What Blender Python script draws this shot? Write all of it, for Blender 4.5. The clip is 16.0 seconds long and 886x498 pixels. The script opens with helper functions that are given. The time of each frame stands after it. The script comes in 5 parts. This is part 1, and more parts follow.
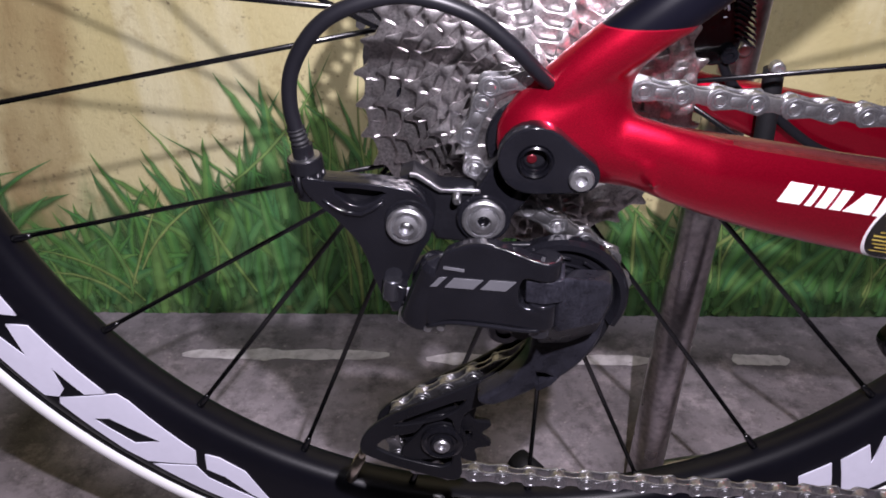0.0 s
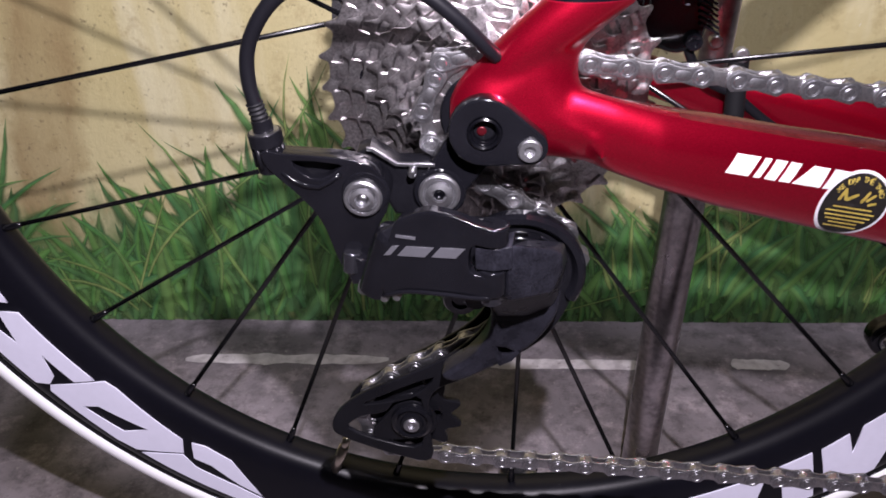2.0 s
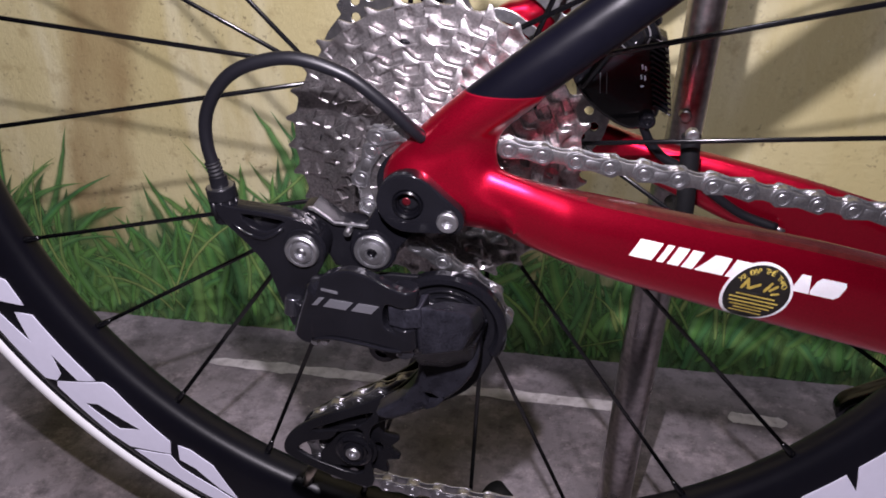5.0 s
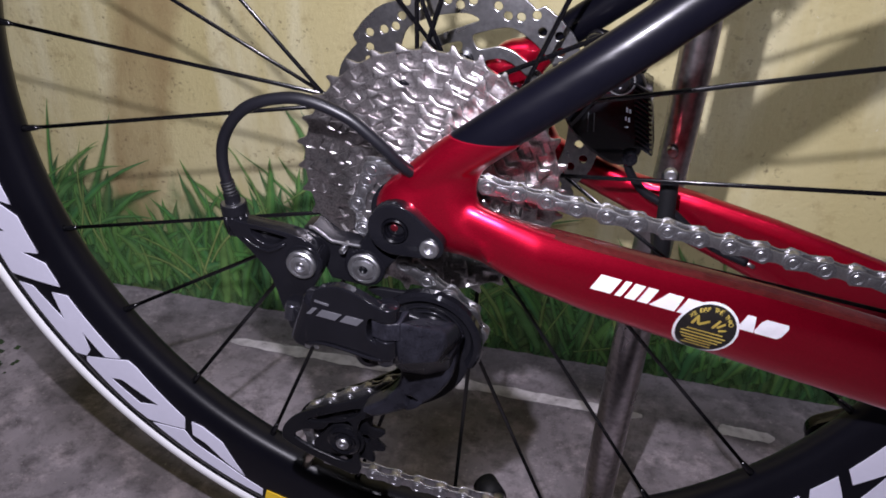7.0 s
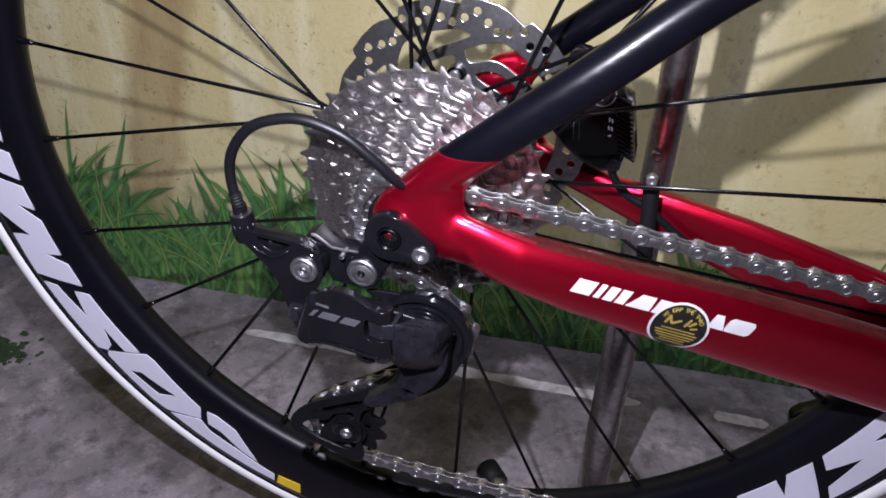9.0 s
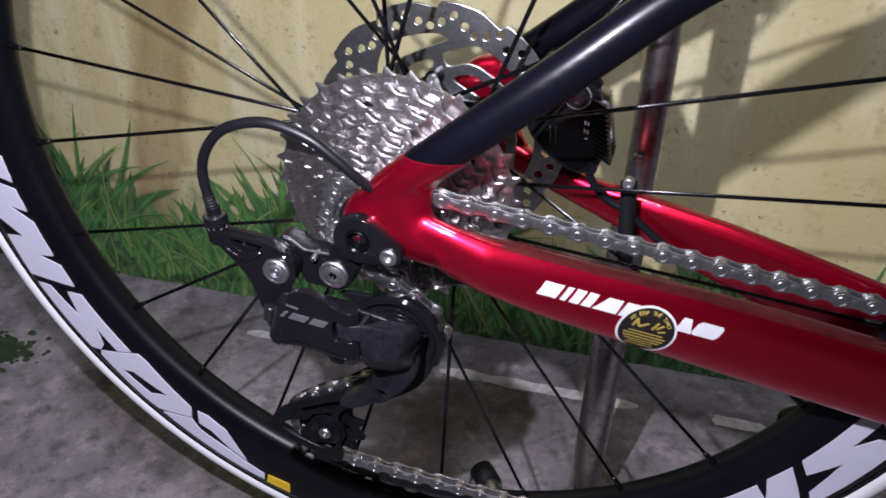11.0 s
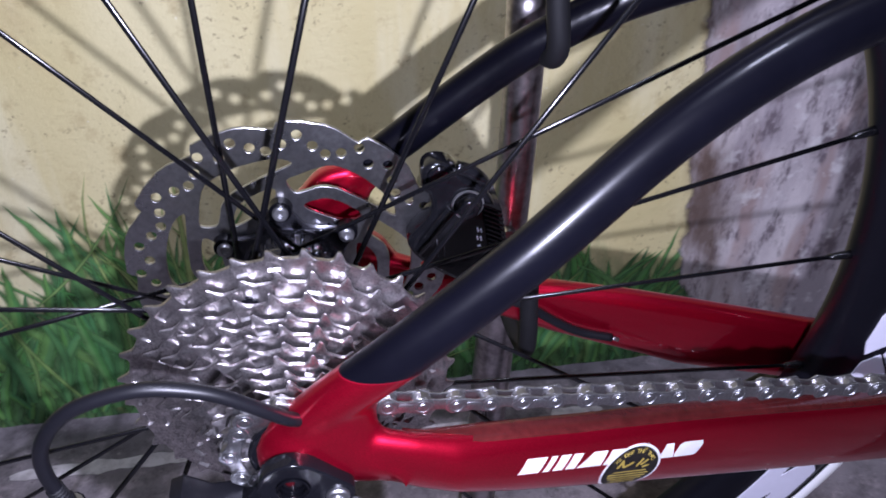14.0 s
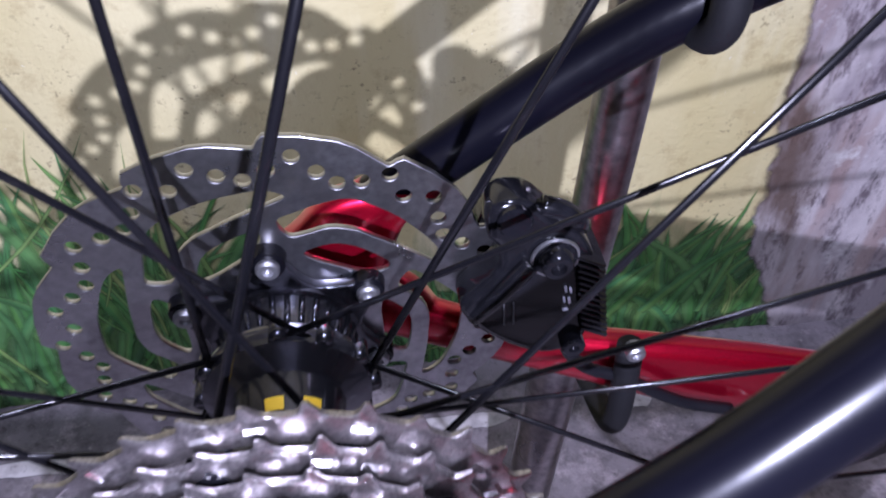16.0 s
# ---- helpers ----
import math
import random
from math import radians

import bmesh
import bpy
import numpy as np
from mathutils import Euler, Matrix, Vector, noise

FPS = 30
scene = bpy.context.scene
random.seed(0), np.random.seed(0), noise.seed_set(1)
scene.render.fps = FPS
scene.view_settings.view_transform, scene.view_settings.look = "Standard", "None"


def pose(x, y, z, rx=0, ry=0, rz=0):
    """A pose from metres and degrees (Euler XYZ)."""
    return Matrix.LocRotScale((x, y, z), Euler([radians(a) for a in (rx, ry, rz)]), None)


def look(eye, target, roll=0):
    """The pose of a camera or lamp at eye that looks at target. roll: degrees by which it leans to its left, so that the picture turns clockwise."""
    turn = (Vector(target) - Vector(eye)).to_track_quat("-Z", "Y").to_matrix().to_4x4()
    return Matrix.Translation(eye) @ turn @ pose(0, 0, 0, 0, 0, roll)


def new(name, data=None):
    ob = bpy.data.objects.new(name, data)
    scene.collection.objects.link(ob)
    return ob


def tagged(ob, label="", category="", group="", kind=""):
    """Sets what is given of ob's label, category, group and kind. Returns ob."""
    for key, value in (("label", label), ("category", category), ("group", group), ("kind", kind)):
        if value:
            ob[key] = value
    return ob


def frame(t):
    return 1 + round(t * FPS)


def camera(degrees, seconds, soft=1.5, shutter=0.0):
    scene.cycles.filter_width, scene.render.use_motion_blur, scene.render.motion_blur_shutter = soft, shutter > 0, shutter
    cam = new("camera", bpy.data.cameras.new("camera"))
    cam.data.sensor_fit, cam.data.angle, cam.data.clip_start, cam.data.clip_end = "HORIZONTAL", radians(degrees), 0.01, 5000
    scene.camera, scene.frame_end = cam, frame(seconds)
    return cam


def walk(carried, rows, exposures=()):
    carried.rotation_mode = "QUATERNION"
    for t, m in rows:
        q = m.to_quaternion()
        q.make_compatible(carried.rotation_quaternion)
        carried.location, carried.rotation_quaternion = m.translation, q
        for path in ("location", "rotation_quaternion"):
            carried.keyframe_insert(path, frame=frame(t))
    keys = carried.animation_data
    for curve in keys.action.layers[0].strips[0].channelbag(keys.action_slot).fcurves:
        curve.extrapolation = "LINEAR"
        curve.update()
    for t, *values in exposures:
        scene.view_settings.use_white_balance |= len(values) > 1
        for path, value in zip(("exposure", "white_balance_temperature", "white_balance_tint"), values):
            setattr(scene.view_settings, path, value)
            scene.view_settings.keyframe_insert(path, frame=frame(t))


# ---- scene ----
from mathutils.bvhtree import BVHTree

cam = camera(56.0, 16.0, soft=1.7, shutter=0.4)
# seconds, eye (x, y, z), yaw, pitch, roll in degrees
ROWS = [
    (0, -0.0173, -0.3293, 0.4955, 3.25, -33.13, -1.62),
    (0.5, -0.0211, -0.3321, 0.4913, 2.88, -33.01, -1.54),
    (1, -0.0122, -0.3308, 0.4855, 3.22, -32.50, -2.03),
    (1.5, -0.0030, -0.3356, 0.4809, 4.25, -32.03, -2.73),
    (2, 0.0075, -0.3454, 0.4830, 5.21, -31.24, -2.80),
    (2.5, 0.0158, -0.3567, 0.4910, 6.36, -30.33, -2.65),
    (3, 0.0208, -0.3582, 0.4936, 7.43, -30.21, -2.46),
    (3.5, 0.0304, -0.3543, 0.4901, 8.35, -29.94, -2.03),
    (4, 0.0411, -0.3545, 0.4985, 9.09, -30.28, -1.59),
    (4.5, 0.0549, -0.3542, 0.5060, 10.26, -30.33, -1.60),
    (7, 0.0934, -0.3757, 0.5482, 14.06, -31.54, 0.91),
    (7.5, 0.1014, -0.3745, 0.5571, 14.99, -32.13, 0.38),
    (8, 0.1062, -0.3895, 0.5720, 15.16, -32.42, -0.03),
    (10.5, 0.1155, -0.3922, 0.5726, 16.41, -32.70, -0.70),
    (11, 0.1349, -0.3869, 0.5740, 17.30, -32.52, -1.05),
    (11.5, 0.1452, -0.3800, 0.5741, 17.52, -32.56, -1.16),
    (12, 0.1504, -0.3748, 0.5708, 18.11, -32.47, -1.43),
    (12.5, 0.1503, -0.3717, 0.5730, 18.35, -32.86, -2.03),
    (13, 0.1327, -0.3509, 0.5798, 17.74, -32.90, -6.00),
    (13.2, 0.1119, -0.3179, 0.5812, 14.22, -34.77, -7.48),
    (13.4, 0.0858, -0.2908, 0.5915, 9.15, -35.76, -7.23),
    (13.5, 0.0751, -0.2814, 0.5963, 6.83, -36.29, -7.35),
    (13.6, 0.0700, -0.2791, 0.5999, 4.73, -36.00, -7.13),
    (13.8, 0.0465, -0.2718, 0.6081, -2.85, -37.19, -3.21),
    (14, 0.0269, -0.2739, 0.6136, -8.06, -37.20, -0.45),
    (14.5, -0.0079, -0.2709, 0.6299, -11.99, -36.91, 1.54),
    (15, -0.0097, -0.2175, 0.6232, -11.35, -38.53, 1.76),
    (15.5, 0.0071, -0.1770, 0.5977, -10.03, -42.98, 1.26),
    (16, 0.0245, -0.1358, 0.5752, -8.14, -44.22, 0.22),
]


def aimed(x, y, z, yaw, pitch, roll):
    a, b = radians(yaw), radians(pitch)
    way = Vector((-math.sin(a) * math.cos(b), math.cos(a) * math.cos(b), math.sin(b)))
    return look((x, y, z), Vector((x, y, z)) + way, roll)


# the phone brightens its picture as it is raised over the hub
EXPOSURES = [(0, 0.29, 6500, 26), (2, 0.28, 6550, 28), (4.5, 0.07, 6600, 28), (7, -0.08, 6300, 24), (12.5, -0.08, 6150, 22), (13.5, -0.04, 6050, 27), (14, 0.14, 5650, 28), (15, 0.22, 5650, 28), (16, 0.50, 5500, 32)]
walk(cam, [(row[0], aimed(*row[1:])) for row in ROWS], EXPOSURES)

# ---- world and light ----
AXLE = 0.370          # height of the rear axle, the wheel hangs just clear of the floor
WALL = 0.313          # inner face of the painted wall

world = bpy.data.worlds.new("night")
scene.world = world
world.use_nodes = True
world.node_tree.nodes["Background"].inputs[0].default_value = (0.60, 0.62, 0.70, 1)
world.node_tree.nodes["Background"].inputs[1].default_value = 0.02


def lamp(name, kind, power, place, target=None, size=0.1, colour=(1, 1, 1)):
    data = bpy.data.lights.new(name, kind)
    data.energy, data.color = power, colour
    if kind == "AREA":
        data.shape, data.size = "SQUARE", size
    else:
        data.shadow_soft_size = size
    ob = new(name, data)
    ob.matrix_world = look(place, target) if target else Matrix.Translation(place)
    return ob


# the torch of the phone that films, and an unseen lamp added as fill
torch = lamp("torch", "SPOT", 14.2, (0.036, -0.300, AXLE + 0.204), (-0.05, 0.10, AXLE - 0.03), size=0.004, colour=(0.93, 0.95, 1.0))
torch.data.spot_size, torch.data.spot_blend = math.radians(150), 1.0
lamp("overhead_fill", "AREA", 25.0, (0.25, -0.75, 2.45), (0.1, 0.15, 0.3), size=0.32, colour=(0.90, 0.95, 1.0))


# ---- materials ----
def material(name, colour, rough=0.5, metal=0.0, coat=0.0, second=None, grain=0.0, size=0.004, broad=0.03, bump=0.0, spec=0.5, rough_var=0.0):
    """A principled surface whose colour wanders between two tones at a fine and a broad scale, with a fine relief."""
    m = bpy.data.materials.new(name)
    m.use_nodes = True
    nodes, links = m.node_tree.nodes, m.node_tree.links
    b = nodes["Principled BSDF"]
    b.inputs["Base Color"].default_value = (*colour, 1)
    b.inputs["Roughness"].default_value = rough
    b.inputs["Metallic"].default_value = metal
    b.inputs["Coat Weight"].default_value = coat
    b.inputs["Coat Roughness"].default_value = 0.06
    b.inputs["Specular IOR Level"].default_value = spec
    if grain or bump or rough_var:
        at = nodes.new("ShaderNodeTexCoord")
        fine, wide = nodes.new("ShaderNodeTexNoise"), nodes.new("ShaderNodeTexNoise")
        for n, s in ((fine, size), (wide, broad)):
            n.inputs["Scale"].default_value = 1 / s
            n.inputs["Detail"].default_value = 5
            links.new(at.outputs["Object"], n.inputs["Vector"])
        blend = nodes.new("ShaderNodeMath")
        blend.operation = "MULTIPLY"
        links.new(fine.outputs["Fac"], blend.inputs[0])
        links.new(wide.outputs["Fac"], blend.inputs[1])
        ramp = nodes.new("ShaderNodeMapRange")
        ramp.inputs["From Min"].default_value, ramp.inputs["From Max"].default_value = 0.12, 0.40
        links.new(blend.outputs[0], ramp.inputs["Value"])
        if grain:
            mix = nodes.new("ShaderNodeMix")
            mix.data_type = "RGBA"
            mix.inputs["A"].default_value = (*colour, 1)
            mix.inputs["B"].default_value = (*(second or [min(1, c * (1 + grain)) for c in colour]), 1)
            links.new(ramp.outputs[0], mix.inputs["Factor"])
            links.new(mix.outputs["Result"], b.inputs["Base Color"])
        if rough_var:
            r = nodes.new("ShaderNodeMapRange")
            r.inputs["To Min"].default_value, r.inputs["To Max"].default_value = rough - rough_var, rough + rough_var
            links.new(wide.outputs["Fac"], r.inputs["Value"])
            links.new(r.outputs[0], b.inputs["Roughness"])
        if bump:
            relief = nodes.new("ShaderNodeBump")
            relief.inputs["Strength"].default_value = min(1.0, bump)
            relief.inputs["Distance"].default_value = size * 0.25
            links.new(fine.outputs["Fac"], relief.inputs["Height"])
            links.new(relief.outputs["Normal"], b.inputs["Normal"])
    return m


BLACK_PLASTIC = material("black plastic", (0.0042, 0.0042, 0.0054), 0.30, spec=0.16, grain=0.5, size=0.0015, broad=0.02, bump=0.15, rough_var=0.10)
BLACK_ANODISED = material("satin black anodised alloy", (0.0036, 0.0036, 0.0048), 0.115, spec=0.34, metal=0.0, grain=0.6, size=0.0008, broad=0.015, bump=0.05, rough_var=0.035)
BLACK_GLOSS = material("glossy black paint", (0.0018, 0.0018, 0.0026), 0.21, coat=0.10, spec=0.22, grain=0.5, size=0.002, broad=0.03, rough_var=0.05)
BLACK_RUBBER = material("black rubber", (0.0040, 0.0040, 0.0050), 0.62, spec=0.25, grain=0.5, size=0.001, broad=0.02, bump=0.25)
RIM_BLACK = material("satin black rim", (0.0026, 0.0026, 0.0046), 0.34, spec=0.22, grain=0.4, size=0.002, broad=0.06, bump=0.05, rough_var=0.06)
HOUSING = material("black cable housing", (0.0040, 0.0040, 0.0056), 0.40, spec=0.3, grain=0.3, size=0.001, broad=0.02, rough_var=0.06)
NICKEL = material("satin nickel plated steel", (0.66, 0.625, 0.63), 0.33, metal=1.0, grain=-0.60, size=0.0010, broad=0.008, bump=0.34, rough_var=0.10)
CHAIN_STEEL = material("oiled chain steel", (0.56, 0.55, 0.56), 0.34, metal=1.0, grain=-0.35, size=0.0012, broad=0.010, bump=0.12, rough_var=0.08)
PLATE_STEEL = material("darker outer plate steel", (0.48, 0.48, 0.50), 0.36, metal=1.0, grain=-0.40, size=0.0010, broad=0.008, bump=0.15, rough_var=0.08)
BOLT = material("silver bolt", (0.50, 0.50, 0.52), 0.42, metal=1.0, grain=-0.3, size=0.0008, broad=0.006, bump=0.1)
ROTOR = material("ground steel rotor", (0.50, 0.50, 0.52), 0.30, metal=1.0, grain=-0.40, size=0.0030, broad=0.014, bump=0.06, rough_var=0.09)
CHROME = material("scratched chrome tube", (0.60, 0.56, 0.57), 0.30, metal=1.0, grain=-0.55, size=0.004, broad=0.03, bump=0.05, rough_var=0.10)
SPOKE = material("black bladed spoke", (0.0026, 0.0026, 0.0034), 0.24, spec=0.5, metal=0.0, grain=0.4, size=0.001, broad=0.03)
DECAL = material("pale rim decal", (0.62, 0.61, 0.72), 0.45, grain=0.06, size=0.004, broad=0.03)
STRIPE = material("reflective tyre stripe", (0.97, 0.97, 0.98), 0.75, grain=-0.03, size=0.002, broad=0.03)
WHITE = material("white decal", (0.86, 0.85, 0.88), 0.35, grain=-0.05, size=0.001, broad=0.01)
SILVER_INK = material("silver print", (0.085, 0.085, 0.095), 0.50, metal=0.2, grain=-0.15, size=0.001, broad=0.01)
GOLD_INK = material("gold print", (0.62, 0.47, 0.10), 0.40, metal=0.25, grain=-0.2, size=0.001, broad=0.006)
STICKER_BLACK = material("black sticker", (0.018, 0.016, 0.015), 0.35, grain=0.3, size=0.001, broad=0.01)
YELLOW = material("yellow label", (0.80, 0.52, 0.02), 0.4, grain=-0.1, size=0.001, broad=0.01)
BRASS = material("nickelled brass valve", (0.62, 0.56, 0.46), 0.30, metal=1.0, grain=-0.2, size=0.001, broad=0.01)
GUARD = material("dark brown film guard", (0.036, 0.005, 0.005), 0.18, spec=0.4, grain=0.8, size=0.003, broad=0.02, rough_var=0.06)
HINGE = material("speckled black moulding", (0.0056, 0.0056, 0.0076), 0.30, spec=0.15, grain=1.8, size=0.0009, broad=0.006, bump=0.25, rough_var=0.1)
CALIPER = material("glossy moulded caliper", (0.0040, 0.0040, 0.0050), 0.16, coat=0.35, spec=0.35, grain=0.6, size=0.003, broad=0.012, bump=0.12, rough_var=0.06)
AXLE_RED = material("dark red axle glint", (0.060, 0.003, 0.006), 0.35, metal=0.5, grain=0.4, size=0.001, broad=0.004)
HUB_GLOSS = material("polished black hub", (0.050, 0.050, 0.060), 0.24, metal=0.85, coat=0.6, grain=0.5, size=0.001, broad=0.02, rough_var=0.06)


def frame_paint(name, slope, height):
    """Metallic red under clear coat, which ends in black above a slanting line across the seat stay."""
    m = material(name, (0.32, 0.004, 0.014), 0.33, metal=0.9, coat=1.0)
    nodes, links = m.node_tree.nodes, m.node_tree.links
    b = nodes["Principled BSDF"]
    at, sep = nodes.new("ShaderNodeTexCoord"), nodes.new("ShaderNodeSeparateXYZ")
    links.new(at.outputs["Object"], sep.inputs[0])
    line = nodes.new("ShaderNodeMath")
    line.operation = "MULTIPLY_ADD"
    line.inputs[1].default_value, line.inputs[2].default_value = -slope, -height
    links.new(sep.outputs["X"], line.inputs[0])
    above = nodes.new("ShaderNodeMath")
    above.operation = "ADD"
    links.new(line.outputs[0], above.inputs[0])
    links.new(sep.outputs["Z"], above.inputs[1])
    mask = nodes.new("ShaderNodeMapRange")
    mask.inputs["From Min"].default_value, mask.inputs["From Max"].default_value = -0.0003, 0.0003
    links.new(above.outputs[0], mask.inputs["Value"])
    flake, smear = nodes.new("ShaderNodeTexNoise"), nodes.new("ShaderNodeTexNoise")
    flake.inputs["Scale"].default_value, smear.inputs["Scale"].default_value = 2600, 45
    smear.inputs["Detail"].default_value = 6
    for n in (flake, smear):
        links.new(at.outputs["Object"], n.inputs["Vector"])
    red, black, both = (nodes.new("ShaderNodeMix") for _ in range(3))
    for n in (red, black, both):
        n.data_type = "RGBA"
    red.inputs["A"].default_value, red.inputs["B"].default_value = (0.25, 0.001, 0.009, 1), (0.70, 0.009, 0.044, 1)
    black.inputs["A"].default_value, black.inputs["B"].default_value = (0.0010, 0.0010, 0.0022, 1), (0.0032, 0.0032, 0.0060, 1)
    links.new(flake.outputs["Fac"], red.inputs["Factor"])
    links.new(smear.outputs["Fac"], black.inputs["Factor"])
    links.new(mask.outputs[0], both.inputs["Factor"])
    links.new(red.outputs["Result"], both.inputs["A"])
    links.new(black.outputs["Result"], both.inputs["B"])
    links.new(both.outputs["Result"], b.inputs["Base Color"])
    metal = nodes.new("ShaderNodeMapRange")
    metal.inputs["To Min"].default_value, metal.inputs["To Max"].default_value = 0.9, 0.0
    links.new(mask.outputs[0], metal.inputs["Value"])
    links.new(metal.outputs[0], b.inputs["Metallic"])
    for key, red_value, black_value in (("Specular IOR Level", 0.5, 0.13), ("Coat Weight", 0.75, 0.12), ("Roughness", 0.31, 0.29)):
        pick = nodes.new("ShaderNodeMapRange")
        pick.inputs["To Min"].default_value, pick.inputs["To Max"].default_value = red_value, black_value
        links.new(mask.outputs[0], pick.inputs["Value"])
        links.new(pick.outputs[0], b.inputs[key])
    rough = nodes.new("ShaderNodeMapRange")
    rough.inputs["From Min"].default_value, rough.inputs["From Max"].default_value = 0.35, 0.70
    rough.inputs["To Min"].default_value, rough.inputs["To Max"].default_value = 0.02, 0.11
    links.new(smear.outputs["Fac"], rough.inputs["Value"])
    links.new(rough.outputs[0], b.inputs["Coat Roughness"])
    return m


RED = frame_paint("red and black frame paint", 0.015, 0.0411)


# ---- shape helpers (bicycle parts are drawn in millimetres round the rear axle) ----
def linked(name, mesh, mat, parent=None, label="", smooth=True):
    ob = new(name, mesh)
    mesh.materials.clear()
    mesh.materials.append(mat)
    if smooth:
        mesh.polygons.foreach_set("use_smooth", [True] * len(mesh.polygons))
    ob.parent = parent
    return tagged(ob, label)


def meshed(name, verts, faces, scale=0.001):
    me = bpy.data.meshes.new(name)
    me.from_pydata([(x * scale, y * scale, z * scale) for x, y, z in verts], [], faces)
    me.update()
    return me


def grabbed(ob):
    """The finished mesh of a scratch object, which is then dropped."""
    dg = bpy.context.evaluated_depsgraph_get()
    dg.update()
    me = bpy.data.meshes.new_from_object(ob.evaluated_get(dg))
    data = ob.data
    bpy.data.objects.remove(ob)
    if isinstance(data, bpy.types.Curve):
        bpy.data.curves.remove(data)
    else:
        bpy.data.meshes.remove(data)
    return me


def plate(loops, y0, y1, bevel=0.3, rounds=1):
    """A flat plate in the wheel's plane: outline and holes (x, z) in millimetres, between the depths y0 and y1."""
    cu = bpy.data.curves.new("scratch", "CURVE")
    cu.dimensions, cu.fill_mode = "2D", "BOTH"
    half = abs(y1 - y0) / 2
    bevel = min(bevel, half)
    cu.extrude, cu.bevel_depth, cu.bevel_resolution, cu.offset = (half - bevel) * 0.001, bevel * 0.001, rounds, -bevel * 0.001
    for loop in loops:
        s = cu.splines.new("POLY")
        s.points.add(len(loop) - 1)
        s.use_cyclic_u = True
        for p, (x, z) in zip(s.points, loop):
            p.co = (x * 0.001, z * 0.001, 0, 1)
    me = grabbed(new("scratch", cu))
    me.transform(Matrix.Translation((0, (y0 + y1) * 0.0005, 0)) @ Matrix.Rotation(radians(90), 4, "X"))
    return me


def rounded(points, steps=4):
    """A closed Catmull-Rom curve through a few corners."""
    out, n = [], len(points)
    for i in range(n):
        p = [Vector(points[(i + k) % n]) for k in (-1, 0, 1, 2)]
        for j in range(steps):
            t = j / steps
            out.append(tuple(0.5 * (2 * p[1] + (p[2] - p[0]) * t + (2 * p[0] - 5 * p[1] + 4 * p[2] - p[3]) * t * t + (3 * p[1] - p[0] - 3 * p[2] + p[3]) * t ** 3)))
    return out


def circle(x, z, r, n=24, turn=0.0):
    return [(x + r * math.cos(2 * math.pi * i / n + turn), z + r * math.sin(2 * math.pi * i / n + turn)) for i in range(n)]


def lathe(profile, n=96, centre=(0, 0), arc=(0, 360), closed=False):
    """A ring of (radius, y) turned round the axle's direction."""
    full = abs(arc[1] - arc[0]) >= 360
    rows = n if full else n + 1
    verts, faces, m = [], [], len(profile)
    for i in range(rows):
        a = radians(arc[0] + (arc[1] - arc[0]) * i / n)
        verts += [(centre[0] + r * math.cos(a), y, centre[1] + r * math.sin(a)) for r, y in profile]
    for i in range(n):
        j = (i + 1) % rows
        for k in range(m if closed else m - 1):
            l = (k + 1) % m
            faces.append((i * m + k, i * m + l, j * m + l, j * m + k))
    return meshed("ring", verts, faces)


def disc(x, z, profile, n=28):
    """A turned knob: (radius, y) from its back to its front, closed with a cap."""
    verts, faces, m = [], [], len(profile)
    for r, y in profile:
        verts += [(x + r * math.cos(2 * math.pi * i / n), y, z + r * math.sin(2 * math.pi * i / n)) for i in range(n)]
    for k in range(m - 1):
        for i in range(n):
            j = (i + 1) % n
            faces.append((k * n + i, k * n + j, (k + 1) * n + j, (k + 1) * n + i))
    faces.append(tuple((m - 1) * n + i for i in range(n)))
    faces.append(tuple(i for i in reversed(range(n))))
    return meshed("knob", verts, faces)


def spline(points, steps=8):
    out = []
    pts = [Vector(p) for p in points]
    pts = [2 * pts[0] - pts[1]] + pts + [2 * pts[-1] - pts[-2]]
    for i in range(1, len(pts) - 2):
        p = pts[i - 1:i + 3]
        for j in range(steps):
            t = j / steps
            out.append(0.5 * (2 * p[1] + (p[2] - p[0]) * t + (2 * p[0] - 5 * p[1] + 4 * p[2] - p[3]) * t * t + (3 * p[1] - p[0] - 3 * p[2] + p[3]) * t ** 3))
    out.append(pts[-2])
    return out


def tube(points, radius, n=12, smooth=8, cap=True, flat=1.0):
    """A round (or flattened) tube along a curve through the points; radius may be a function of the way along."""
    path = spline(points, smooth) if smooth else [Vector(p) for p in points]
    verts, faces, side = [], [], None
    for i, p in enumerate(path):
        way = (path[min(i + 1, len(path) - 1)] - path[max(i - 1, 0)]).normalized()
        if side is None:
            side = way.cross(Vector((0.1, 1, 0.05))).normalized()
        side = (side - way * side.dot(way)).normalized()
        up = way.cross(side)
        r = radius(i / (len(path) - 1)) if callable(radius) else radius
        verts += [tuple(p + side * r * math.cos(2 * math.pi * k / n) + up * r * flat * math.sin(2 * math.pi * k / n)) for k in range(n)]
    for i in range(len(path) - 1):
        for k in range(n):
            l = (k + 1) % n
            faces.append((i * n + k, i * n + l, (i + 1) * n + l, (i + 1) * n + k))
    if cap:
        faces += [tuple(reversed(range(n))), tuple((len(path) - 1) * n + k for k in range(n))]
    return meshed("tube", verts, faces)


def merged(meshes):
    bm = bmesh.new()
    for me in meshes:
        bm.from_mesh(me)
    out = bpy.data.meshes.new("merged")
    bm.to_mesh(out)
    bm.free()
    return out


